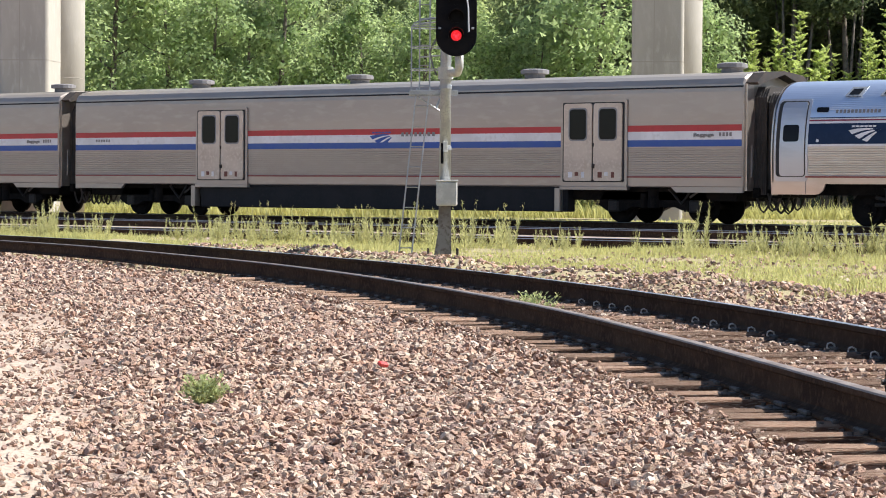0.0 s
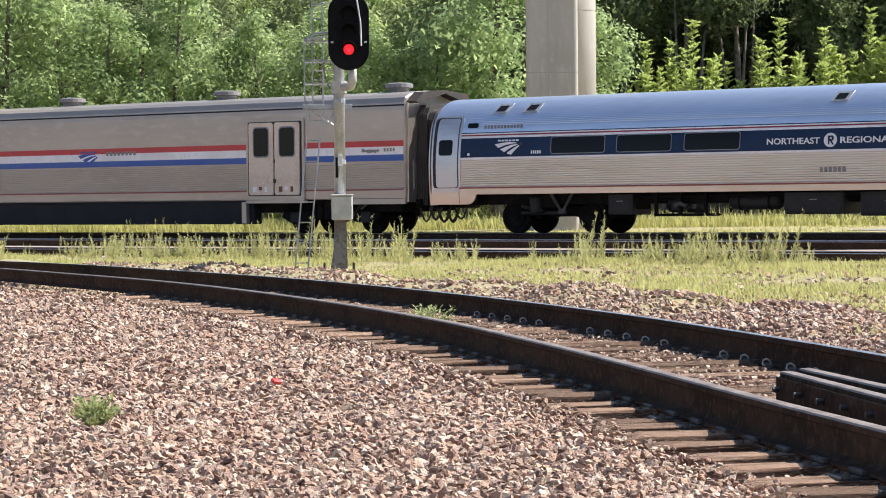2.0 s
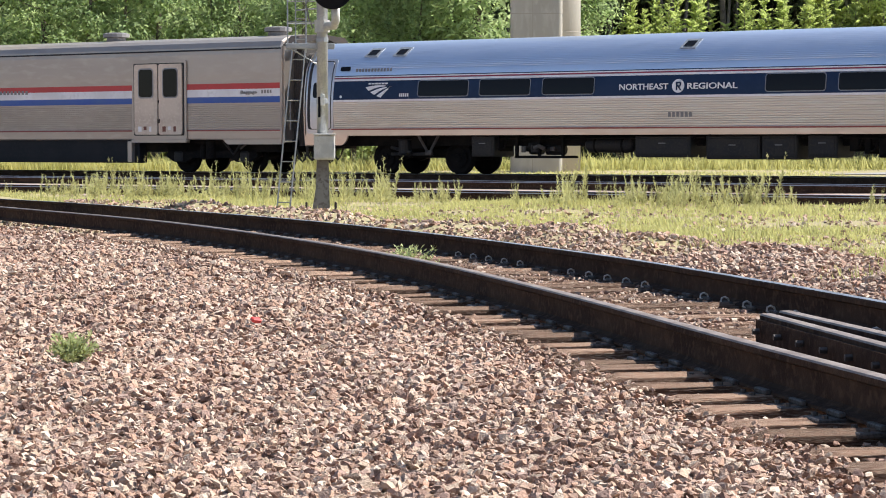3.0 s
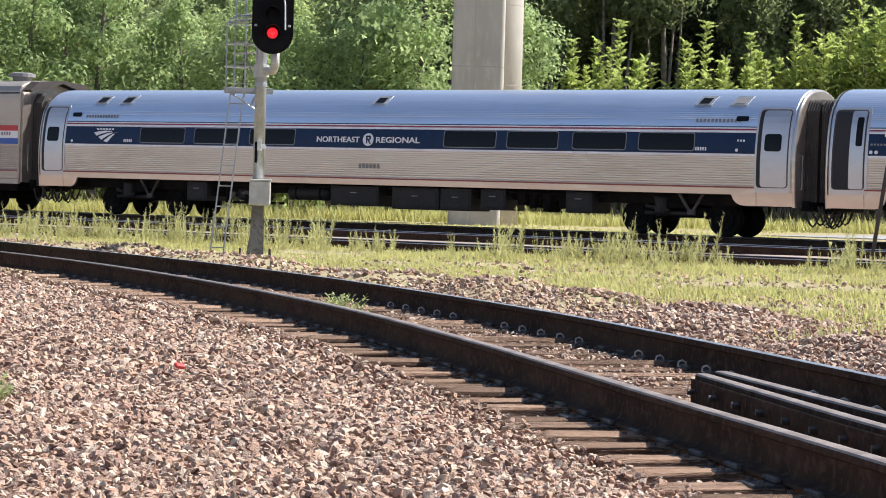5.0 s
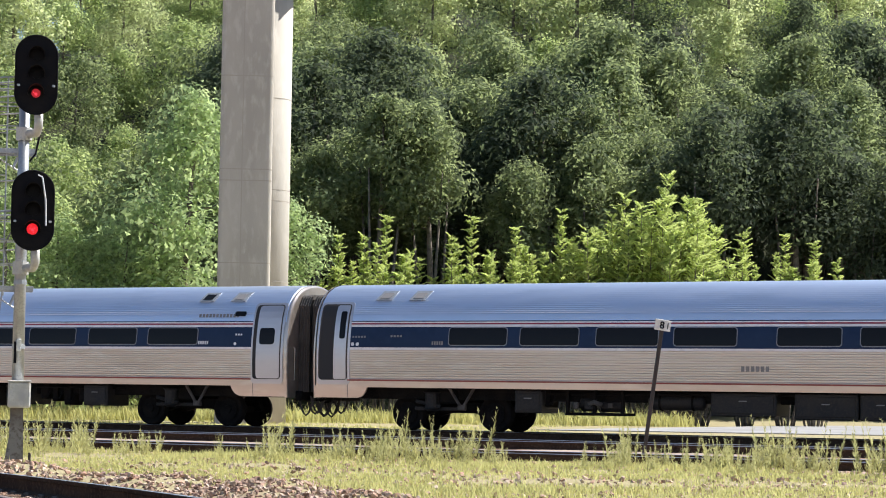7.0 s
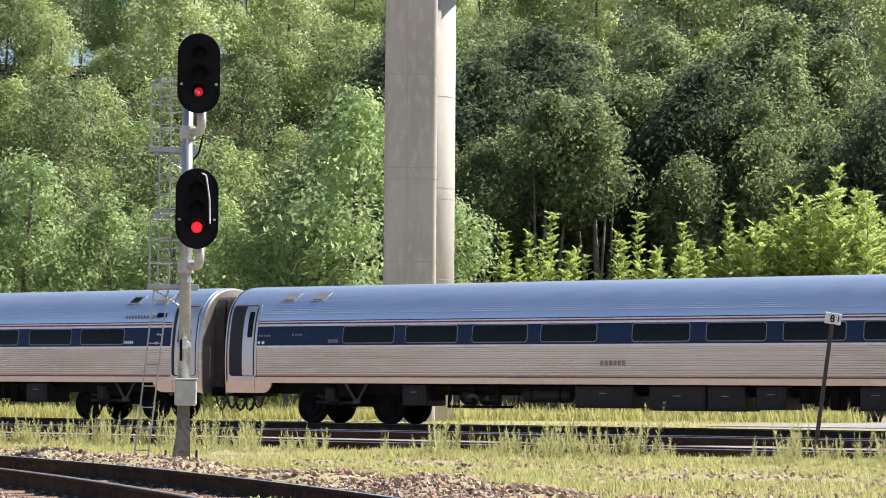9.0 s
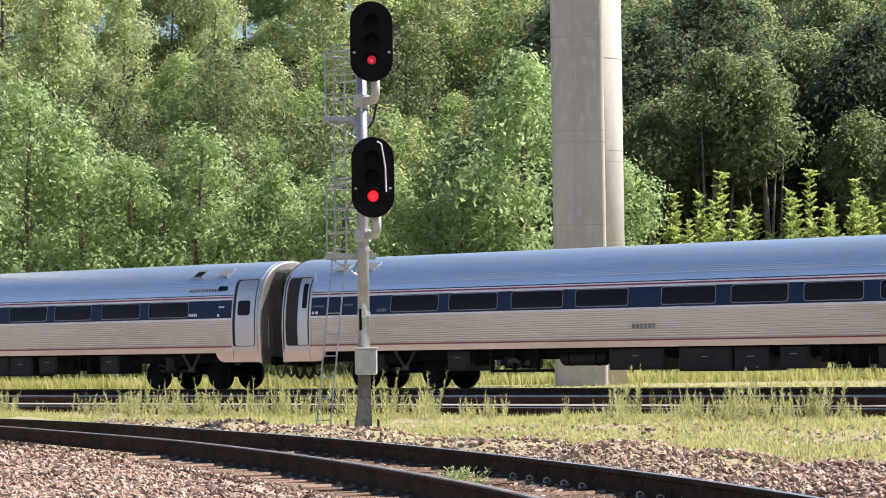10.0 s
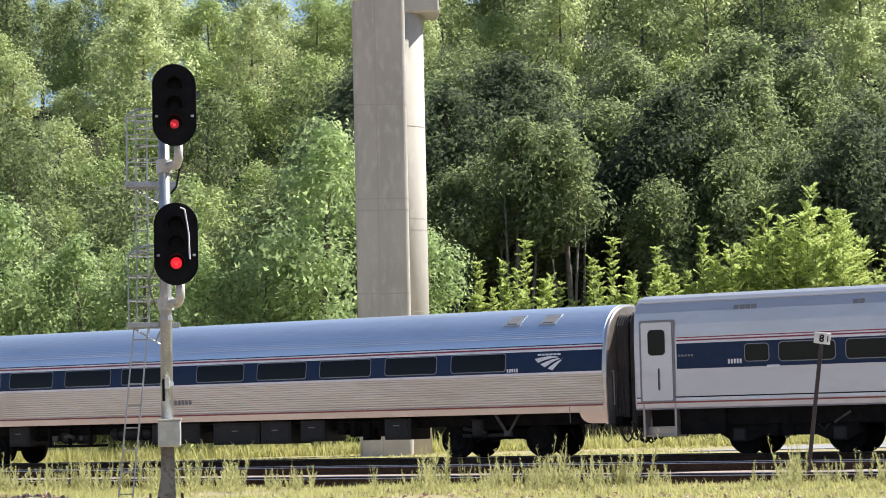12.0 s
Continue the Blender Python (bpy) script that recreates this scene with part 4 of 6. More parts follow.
def band(kind, x0, x1, z0, z1, off=0.006):
    """A stripe that follows the side between two heights."""
    zs = [z0] + [q[1] for q in SIDE[kind] if z0 < q[1] < z1] + [z1]
    s = Shape()
    for z in zs:
        y = inset_at(kind, z) - off
        s.v += [(x0, y, z), (x1, y, z), (x0, y + off + 0.004, z), (x1, y + off + 0.004, z)]
    m = len(zs)
    for k in range(m - 1):
        a, b = 4 * k, 4 * k + 4
        s.f += [(a, a + 1, b + 1, b), (a, b, b + 2, a + 2), (a + 1, a + 3, b + 3, b + 1)]
    s.f += [(0, 2, 3, 1), (4 * m - 4, 4 * m - 3, 4 * m - 1, 4 * m - 2)]
    s.mi = [0] * len(s.f)
    return s


def window(car, kind, x0, x1, z0, z1, r=0.1, name="window"):
    f = part(name, patch(kind, rounded(x0 - 0.022, x1 + 0.022, z0 - 0.022, z1 + 0.022, r + 0.02), 0.02, 0.03), GASKET, car, "bright metal window rim")
    part("pane", patch(kind, rounded(x0, x1, z0, z1, r), 0.026, 0.01), GLASS, f, "dark tinted pane")
    return f


def chevron(car, kind, x, z, w, mat):
    """A plain emblem of three swept bands that meet in a tip."""
    s = Shape()
    tip = (x + w, z + 0.115)
    for a, b, bow in (((x, z + 0.1), (x + 0.12 * w, z + 0.0), 0.05), ((x + 0.2 * w, z - 0.04), (x + 0.35 * w, z - 0.12), 0.04), ((x + 0.44 * w, z - 0.15), (x + 0.6 * w, z - 0.2), 0.02)):
        for k in range(4):
            quad = []
            for u, e in ((k / 4, a), ((k + 1) / 4, a), ((k + 1) / 4, b), (k / 4, b)):
                lift = bow * math.sin(math.pi * u)
                quad.append((e[0] + (tip[0] - e[0]) * u, e[1] + (tip[1] - e[1]) * u + lift))
            q = patch(kind, quad[:3] if k == 3 else quad, 0.014, 0.008)
            s.add(q.v, q.f)
    for k in range(6):
        c = x + w * (0.1 + 0.13 * k)
        q = patch(kind, [(c, z + 0.18), (c + w * 0.1, z + 0.18), (c + w * 0.1, z + 0.225), (c, z + 0.225)], 0.014, 0.008)
        s.add(q.v, q.f)
    part("emblem", s, mat, car, "plain emblem of swept bands")


def bars(car, kind, x, z, w, h, n, mat, name="number_bar"):
    s = Shape()
    for k in range(n):
        a = x + w * k / n
        q = patch(kind, [(a, z), (a + w / n * 0.62, z), (a + w / n * 0.62, z + h), (a, z + h)], 0.016, 0.006)
        s.add(q.v, q.f)
    part(name, s, mat, car)


def end_frame(car, x, way, z0=0.95, z1=3.55):
    """The diaphragm and buffer gear at one end."""
    a, b = sorted((x, x + way * 0.37))
    s = Shape()
    n = 10
    for k in range(n + 1):
        u, g = a + (b - a) * k / n, 0.035 * (k % 2)
        out = [(0.6 + g, z0), (0.6 + g, z1 - 0.3), (0.8 + g, z1 - g), (2.4 - g, z1 - g), (2.6 - g, z1 - 0.3), (2.6 - g, z0), (2.35, z0), (2.35, z1 - 0.4), (0.85, z1 - 0.4), (0.85, z0)]
        s.v += [(u, y, z) for y, z in out]
    for k in range(n):
        s.f += [(k * 10 + j, k * 10 + (j + 1) % 10, k * 10 + 10 + (j + 1) % 10, k * 10 + 10 + j) for j in range(10)]
    s.f += [tuple(range(10)), tuple(n * 10 + j for j in reversed(range(10)))]
    s.mi = [0] * len(s.f)
    part("diaphragm", s, RUBBER, car, "black rubber gangway diaphragm")
    part("end_sill", Shape().box(min(x, x + way * 0.2), max(x, x + way * 0.2), 0.5, 2.7, 0.72, 0.98, 0.03), BLACKGEAR, car)
    part("grab_iron", Shape().tube([(x, 0.35, 1.25), (x + way * 0.07, 0.35, 1.28), (x + way * 0.07, 0.35, 2.1), (x, 0.35, 2.13)], 0.015, 6), GALV, car)
    hoses(car, x, way)


def tube_coach(name, label, windows, cafe):
    """A round-sided fluted stainless coach; x runs along it from its left end."""
    car = thing(name, label, "railway car", group="cars of the train")
    k = "tube"
    end = BODY - 0.12 if cafe == "open" else 24.12
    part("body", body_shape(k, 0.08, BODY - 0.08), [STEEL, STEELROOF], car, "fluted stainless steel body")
    for x0, x1 in ((0.0, 0.08), (BODY - 0.08, BODY)):
        # end caps curve in
        s = Shape()
        half = SIDE[k]
        ring = half + [(3.2 - i, z) for i, z in reversed(half[:-1])]
        n = len(ring)
        steps = 5
        for j in range(steps + 1):
            u = j / steps
            kk = 1 - 0.04 * (1 - math.sqrt(max(0, 1 - (1 - u) ** 2)))
            x = x0 + (x1 - x0) * u if x0 == 0 else x1 - (x1 - x0) * u
            s.v += [(x, 1.6 + (i - 1.6) * kk, z if z < 1.3 else z - (1 - kk) * 0.55 * (z - 1.3)) for i, z in ring]
        for j in range(steps):
            for q in range(n - 1):
                s.f.append((j * n + q, j * n + q + 1, (j + 1) * n + q + 1, (j + 1) * n + q))
            s.f.append((j * n + n - 1, j * n, (j + 1) * n, (j + 1) * n + n - 1))
        s.f.append(tuple(range(n)))
        s.mi = [0] * len(s.f)
        part("end_cap", s, STEEL, car, "smooth stainless end moulding", smooth=False)
    part("letter_band", band(k, 1.1, end, 2.13, 2.665), NAVY, car, "navy blue window band")
    part("white_line", band(k, 1.1, end, 2.665, 2.72), WHITE, car)
    part("lower_white_line", band(k, 1.1, end, 2.07, 2.13), WHITE, car)
    part("red_line", band(k, 1.1, end, 2.73, 2.766, 0.008), MAROON, car)
    part("upper_white_line", band(k, 1.1, end, 2.766, 2.8), WHITE, car)
    part("thin_navy_line", band(k, 1.1, end, 2.8, 2.825, 0.008), NAVY, car)
    part("sill_line", band(k, 1.05, end, 1.26, 1.3, 0.012), SILLRED, car, "faded red sill line")
    # the side drops lower at the doors, with a rounded corner
    for xa, xb, way in ((0.06, 1.62, 1), (BODY - 0.06, 24.45 if cafe == "open" else 23.5, -1)):
        drop = [(xa, 0.82), (xb - way * 0.34, 0.82)] + [(xb - way * (0.34 - 0.34 * math.sin(radians(a))), 1.13 - 0.31 * math.cos(radians(a))) for a in (20, 40, 60, 80)] + [(xb, 1.14), (xa, 1.14)]
        part("lower_side_panel", patch(k, drop, 0.004, 0.06), STEEL, car, "smooth stainless panel below the door")
        part("panel_seam", patch(k, [(xa + way * 0.98, 0.84), (xa + way * 0.995, 0.84), (xa + way * 0.995, 1.25), (xa + way * 0.98, 1.25)], 0.009, 0.01), GREYBAR, car)
    for x0, x1 in windows:
        window(car, k, x0, x1, 2.2, 2.635, 0.07)
    # doors at both ends
    for x0, open_door in ((0.24, cafe == "open"), (24.23, False))[:1 if cafe == "open" else 2]:
        fr = part("door_frame", patch(k, rounded(x0 - 0.1, x0 + 0.88, 1.16, 3.32, 0.1), 0.012, 0.03), SILVER, car, "smooth silver door surround")
        part("door_seam", patch(k, rounded(x0 - 0.05, x0 + 0.81, 1.28, 3.27, 0.1), 0.016, 0.02), RUBBER, fr, "dark door seal")
        if open_door:
            # no opening is cut; a dark sheet stands for the unlit inside
            part("doorway", patch(k, rounded(x0 - 0.01, x0 + 0.4, 1.3, 3.22, 0.05), 0.021, 0.02), DOOR_SHADE, car, "near-black sheet painting the shade of the open doorway")
            leaf = part("door", patch(k, rounded(x0 + 0.4, x0 + 0.77, 1.3, 3.24, 0.05), 0.025, 0.03), SILVER, car, "silver door slid half open")
            part("pane", patch(k, rounded(x0 + 0.55, x0 + 0.72, 2.36, 3.08, 0.05), 0.031, 0.01), GLASS, leaf)
        else:
            part("door_gap_shade", patch(k, rounded(x0 - 0.03, x0 + 0.1, 1.3, 3.24, 0.05), 0.018, 0.02), DOOR_SHADE, car)
            leaf = part("door", patch(k, rounded(x0 + 0.06, x0 + 0.78, 1.3, 3.24, 0.08), 0.024, 0.03), SILVER, car, "closed silver door with a small window")
            part("pane", patch(k, rounded(x0 + 0.15, x0 + 0.61, 2.2, 2.64, 0.08), 0.032, 0.01), GLASS, leaf)
    for x in (1.96, 2.94, 22.46, 23.49) if cafe != "mid" else (2.27, 3.26, 12.48, 22.53, 23.53):
        v = part("roof_vent", patch(k, [(x - 0.27, 3.37), (x + 0.19, 3.37), (x + 0.27, 3.62), (x - 0.17, 3.62)], 0.045, 0.06), GALV, car, "small slanted roof grille")
        part("grille", patch(k, [(x - 0.17, 3.42), (x + 0.12, 3.42), (x + 0.17, 3.57), (x - 0.11, 3.57)], 0.052, 0.02), GLASS if cafe == "mid" and x < 23 else GREYBAR, v)
    underframe(car, 6)
    truck(car, 3.7, 2.5)
    truck(car, 21.72, 2.5)
    end_frame(car, 0.02, -1)
    end_frame(car, BODY - 0.02, 1)
    return car


def underframe(car, seed):
    rnd = random.Random(seed)
    part("centre_sill", Shape().box(0.4, BODY - 0.4, 0.6, 2.6, 0.8, 1.12, 0.02), BLACKGEAR, car)
    for x0, x1, z in ((5.75, 6.5, 0.5), (10.95, 12.6, 0.5), (13.05, 14.6, 0.45), (14.64, 15.64, 0.45), (15.94, 16.74, 0.5), (18.6, 19.4, 0.5)):
        b = part("equipment_box", Shape().box(x0, x1, 0.22, 1.3, z, 1.07, 0.03), UNDERBOX, car, "black underfloor equipment box")
        part("box_lid", Shape().box(x0 + 0.06, x1 - 0.06, 0.2, 0.23, z + 0.07, 1.0, 0.012), UNDERBOX, b)
        part("box_handle", Shape().box((x0 + x1) / 2 - 0.1, (x0 + x1) / 2 + 0.1, 0.175, 0.202, z + 0.36, z + 0.385, 0.004), GREYBAR, b)
        part("hanger", Shape().box(x0 + 0.05, x0 + 0.1, 0.26, 0.34, 1.06, 1.12).box(x1 - 0.1, x1 - 0.05, 0.26, 0.34, 1.06, 1.12), BLACKGEAR, b)
    part("air_tank", Shape().tube([(9.2, 0.7, 0.82), (9.3, 0.7, 0.82), (10.6, 0.7, 0.82), (10.7, 0.7, 0.82)], [0.12, 0.2, 0.2, 0.12], 16), UNDERBOX, car, "black air tank", smooth=True)
    for x in (9.5, 10.35):
        part("tank_strap", Shape().tube([(x, 0.7, 0.82), (x + 0.06, 0.7, 0.82)], 0.21, 16).box(x, x + 0.06, 0.66, 0.74, 1.0, 1.12), BLACKGEAR, car)
    rack = Shape().box(7.05, 8.65, 0.4, 1.2, 0.46, 0.53, 0.02)
    for x in (7.07, 7.8, 8.55):
        rack.box(x, x + 0.08, 0.4, 0.5, 0.48, 1.1, 0.01)
    part("compressor_rack", rack, BLACKGEAR, car)
    part("compressor", Shape().tube([(7.2, 0.75, 0.76), (7.35, 0.75, 0.76), (7.4, 0.75, 0.76), (7.75, 0.75, 0.76)], [0.12, 0.12, 0.2, 0.2], 14).tube([(7.95, 0.7, 0.7), (8.5, 0.7, 0.7)], 0.15, 14).box(7.55, 7.85, 0.45, 0.6, 0.6, 0.86, 0.03), UNDERBOX, car)
    part("valve", Shape().box(7.27, 7.41, 0.4, 0.48, 0.62, 0.8, 0.02).tube([(7.7, 0.42, 0.74), (7.85, 0.38, 0.8), (8.05, 0.4, 0.72)], 0.06, 8).box(8.2, 8.32, 0.42, 0.5, 0.66, 0.78, 0.01), DUSTY, car, "dusty grey valves")
    part("pipe", Shape().tube([(6.0, 0.5, 0.98), (9.0, 0.48, 1.0), (14, 0.36, 1.03), (19.8, 0.5, 0.98)], 0.03, 6).tube([(6.2, 0.62, 0.86), (10.5, 0.6, 0.84), (17, 0.6, 0.86), (20, 0.62, 0.9)], 0.022, 6), BLACKGEAR, car)
    for x in (16.95, 17.35, 17.75, 18.25, 18.6, 5.9, 6.4):
        lo = 0.5 + rnd.uniform(0, 0.2)
        part("bracket", Shape().box(x, x + rnd.uniform(0.12, 0.28), 0.5, 1.1, lo, 1.1, 0.02).tube([(x + 0.1, 0.46, lo + 0.05), (x + 0.3, 0.46, lo + 0.1), (x + 0.36, 0.5, lo + 0.3)], 0.025, 6), BLACKGEAR, car)


def baggage_car(name, label, emblem_at=12.56):
    car = thing(name, label, "railway car", group="cars of the train")
    k = "box"
    part("body", body_shape(k, 0.0, BODY), [STEELDULL, STEELDULL], car, "dull stainless steel body")
    part("roof_line", band(k, 0.02, BODY - 0.02, 3.66, 3.7, 0.02), CHARCOAL, car)
    part("red_stripe", band(k, 0.05, BODY - 0.05, 2.5, 2.67), CARRED, car, "broad red stripe")
    part("white_stripe", band(k, 0.05, BODY - 0.05, 2.27, 2.5), WHITE, car, "white stripe")
    part("blue_stripe", band(k, 0.05, BODY - 0.05, 2.09, 2.27), ROYAL, car, "royal blue stripe")
    part("sill_line", band(k, 0.05, BODY - 0.05, 1.245, 1.285, 0.012), SILLRED, car)
    for xa, xb, way in ((0.02, 2.3, 1), (BODY - 0.02, 23.0, -1)):
        part("lower_side_panel", Shape().prism([(xa, 0.85), (xb - way * 0.16, 0.85), (xb, 1.0), (xa, 1.0)], "y", 0.016, 0.12), STEELDULL, car, "dull steel panel at the car's end")
    for x0 in (5.62, 19.55):
        fr = part("door_frame", Shape().prism(rounded(x0 - 0.1, x0 + 2.08, 0.98, 3.4, 0.06, 2), "y", -0.045, 0.05), STEELDULL, car, "raised door frame")
        # dark sheet paints the recess shade round the door leaves
        part("shadow_gap", Shape().prism(rounded(x0 - 0.03, x0 + 2.0, 1.12, 3.33, 0.04, 2), "y", -0.05, 0), DOOR_SHADE, fr)
        for j in range(2):
            a = x0 + 0.03 + j * 0.98
            leaf = part("door", Shape().prism(rounded(a, a + 0.93, 1.15, 3.3, 0.07, 3), "y", -0.09, -0.03), DOORTAN, car, "scuffed steel baggage door leaf")
            part("pane", Shape().prism(rounded(a + 0.2, a + 0.74, 2.3, 3.14, 0.1), "y", -0.105, -0.085), GLASS, leaf)
            part("pane_rim", Shape().prism(rounded(a + 0.16, a + 0.78, 2.26, 3.18, 0.12), "y", -0.097, -0.08), GASKET, leaf)
            for q in range(3):
                part("scuff", Shape().box(a + 0.15 + 0.22 * q, a + 0.29 + 0.2 * q, -0.094, -0.085, 1.24 + 0.05 * (q % 2), 1.4, 0.004), GRIME if (q + j) % 2 else WHITE, leaf)
        part("door_latch", Shape().box(x0 + 0.98, x0 + 1.06, -0.13, -0.08, 1.5, 1.62, 0.01), POSTDARK, car)
        part("door_knob", Shape().box(x0 + 0.99, x0 + 1.03, -0.12, -0.08, 2.1, 2.2, 0.01), POSTDARK, car)
        part("threshold", Shape().box(x0 - 0.12, x0 + 2.1, -0.07, 0.1, 0.9, 1.0, 0.01), STEELDULL, car)
        part("steps", Shape().box(x0 - 0.3, x0 - 0.12, -0.06, 0.2, 0.3, 0.95, 0.015), STEELDULL, car)
    skirt = Shape().box(5.6, 19.6, 0.1, 0.5, 0.28, 1.0, 0.03).box(5.55, 19.65, 0.07, 0.12, 0.93, 1.0, 0.01)
    part("skirt", skirt, CHARCOAL, car, "charcoal underfloor skirt")
    for x in (4.6, 11.2, 17.7, 24.2):
        v = part("roof_vent", Shape().tube([(x, 1.2, 4.05), (x, 1.2, 4.22), (x, 1.2, 4.24)], [0.3, 0.3, 0.42], 16), GREYBAR, car, "round grey roof ventilator")
        part("vent_cap", Shape().tube([(x, 1.2, 4.24), (x, 1.2, 4.35), (x, 1.2, 4.38)], [0.42, 0.42, 0.3], 16), GREYBAR, v)
    chevron(car, k, emblem_at, 2.36, 0.94, ROYAL)
    bars(car, k, emblem_at + 1.2, 2.44, 1.3, 0.12, 8, GREYBAR, "name_bar")
    text_part("word", "Baggage", 0.13, GREYBAR, car, pose(23.72, -0.02, 2.36, 90, 0, 0), 0.62)
    bars(car, k, 24.5, 2.36, 0.42, 0.1, 4, GREYBAR)
    bars(car, k, 1.0, 2.36, 0.7, 0.08, 6, GREYBAR, "name_bar")
    truck(car, 3.5, 2.6, 1)
    truck(car, BODY - 3.0, 2.6, 1)
    part("centre_sill", Shape().box(0.4, BODY - 0.4, 0.4, 2.8, 0.62, 1.02, 0.02), BLACKGEAR, car)
    part("end_panel", Shape().prism([(0.1, 0.9), (0.45, 0.9), (0.45, 3.75), (0.1, 3.75)], "x", BODY - 0.01, BODY + 0.06), STEEL, car)
    hood = Shape().prism([(0.1, 3.78), (0.5, 4.06), (1.6, 4.14), (2.7, 4.06), (3.1, 3.78), (3.0, 3.72), (1.6, 4.04), (0.2, 3.72)], "x", BODY, BODY + 0.35)
    part("end_hood", hood, POSTDARK, car, "dark hood over the gangway")
    end_frame(car, 0.0, -1, 0.8, 3.7)
    end_frame(car, BODY, 1, 0.8, 3.7)
    return car


def slab_coach(name, label):
    car = thing(name, label, "railway car", group="cars of the train")
    k = "slab"
    part("body", body_shape(k, 0.0, BODY), [SILVER, SILVER], car, "smooth silver-grey body")
    x1 = BODY - 1.2
    part("roof_line", band(k, 0.02, BODY - 0.02, 3.74, 3.77, 0.01), GREYBAR, car)
    part("letter_band", band(k, 1.15, x1, 2.1, 2.72), NAVY, car, "navy blue window band")
    part("white_line", band(k, 1.15, x1, 2.72, 2.77), WHITE, car)
    part("red_line", band(k, 1.15, x1, 2.78, 2.815), MAROON, car)
    part("upper_white_line", band(k, 1.15, x1, 2.815, 2.85), WHITE, car)
    part("upper_red_line", band(k, 1.15, x1, 2.85, 2.875), MAROON, car)
    part("sill_line", band(k, 0.05, BODY - 0.05, 1.4, 1.43), BLACK, car)
    part("sill_stripe", band(k, 0.05, BODY - 0.05, 1.34, 1.4), WHITE, car)
    part("sill_red", band(k, 0.05, BODY - 0.05, 1.27, 1.31), SILLRED, car)
    fr = part("door_frame", Shape().prism(rounded(0.16, 1.1, 1.3, 3.32, 0.05, 2), "y", -0.02, 0.05), GREYBAR, car)
    leaf = part("door", Shape().prism(rounded(0.22, 1.04, 1.34, 3.26, 0.04, 2), "y", -0.04, 0.02), SILVER, car, "narrow silver end door")
    part("pane", Shape().prism(rounded(0.4, 0.86, 2.45, 3.08, 0.1), "y", -0.05, -0.03), GLASS, leaf)
    part("handle", Shape().tube([(0.68, -0.04, 1.6), (0.68, -0.07, 1.62), (0.68, -0.07, 2.1), (0.68, -0.04, 2.12)], 0.014, 6), POSTDARK, leaf)
    st = Shape().box(0.2, 0.26, 0.0, 0.6, 0.45, 1.3, 0.01).box(1.04, 1.1, 0.0, 0.6, 0.45, 1.3, 0.01)
    for j in range(4):
        st.box(0.26, 1.04, 0.05 + 0.14 * j, 0.3 + 0.14 * j, 0.46 + 0.21 * j, 0.5 + 0.21 * j, 0.008)
        st.box(0.26, 1.04, 0.19 + 0.14 * j, 0.2 + 0.14 * j, 0.5 + 0.21 * j, 0.67 + 0.21 * j)
    part("step_well", Shape().box(0.2, 1.1, 0.62, 0.7, 0.45, 1.3, 0.01).box(1.1, 2.3, 0.2, 0.6, 0.5, 1.14, 0.03), BLACKGEAR, car)
    part("boarding_steps", st, STEELDULL, car, "worn steel boarding steps")
    window(car, k, 2.95, 3.55, 2.24, 2.64, 0.08)
    x = 3.82
    while x + 1.5 < BODY - 3:
        window(car, k, x, x + 1.4, 2.22, 2.66, 0.1)
        x += 1.68
    bars(car, k, 2.5, 2.19, 0.38, 0.11, 5, WHITE)
    bars(car, k, 1.2, 2.4, 0.42, 0.05, 5, GREYBAR)
    part("white_patch", patch(k, [(3.5, 2.06), (3.82, 2.06), (3.82, 2.13), (3.5, 2.13)], 0.012, 0.008), WHITE, car)
    for a, n in ((2.66, 4), (5.68, 2), (9.0, 4), (13.0, 2), (17.0, 4)):
        for j in range(n):
            part("louvre", patch(k, [(a + 0.15 * j, 3.5), (a + 0.15 * j + 0.125, 3.5), (a + 0.15 * j + 0.125, 3.61), (a + 0.15 * j, 3.61)], 0.012, 0.02), GREYBAR, car)
    part("centre_sill", Shape().box(0.3, BODY - 0.3, 0.3, 2.9, 0.7, 1.14, 0.03), BLACKGEAR, car)
    for a in (7.5, 10.2, 13.4, 16.0):
        part("equipment_box", Shape().box(a, a + 2.0, 0.25, 1.4, 0.45, 1.13, 0.03), BLACKGEAR, car)
    truck(car, 3.85, 2.55, 1)
    truck(car, BODY - 3.85, 2.55, 1)
    end_frame(car, 0.0, -1, 0.8, 3.6)
    end_frame(car, BODY, 1, 0.8, 3.6)
    return car


CAR_0 = baggage_car("baggage_car", "dull stainless baggage car with red, white and blue stripes")
CAR_1 = copy_thing(CAR_0, Matrix())
E_WINDOWS = [(4.1, 5.77), (6.16, 7.79), (8.2, 9.8), (14.86, 16.5), (16.87, 18.42), (18.88, 20.45), (20.84, 22.42)]
CAR_2 = tube_coach("food_service_car", "fluted stainless passenger car with navy band and lettering", E_WINDOWS, "mid")
text_part("route_word", "NORTHEAST", 0.22, WHITE, CAR_2, pose(10.58, 0.012, 2.29, 86, 0, 0), 1.47)
text_part("route_word", "REGIONAL", 0.22, WHITE, CAR_2, pose(12.61, 0.012, 2.29, 86, 0, 0), 1.45)
_ring = [(12.34 + 0.18 * math.cos(a), 2.37 + 0.18 * math.sin(a)) for a in np.linspace(0, 2 * math.pi, 24, endpoint=False)]
part("roundel", patch("tube", _ring, 0.014, 0.01), WHITE, CAR_2, "plain white roundel")
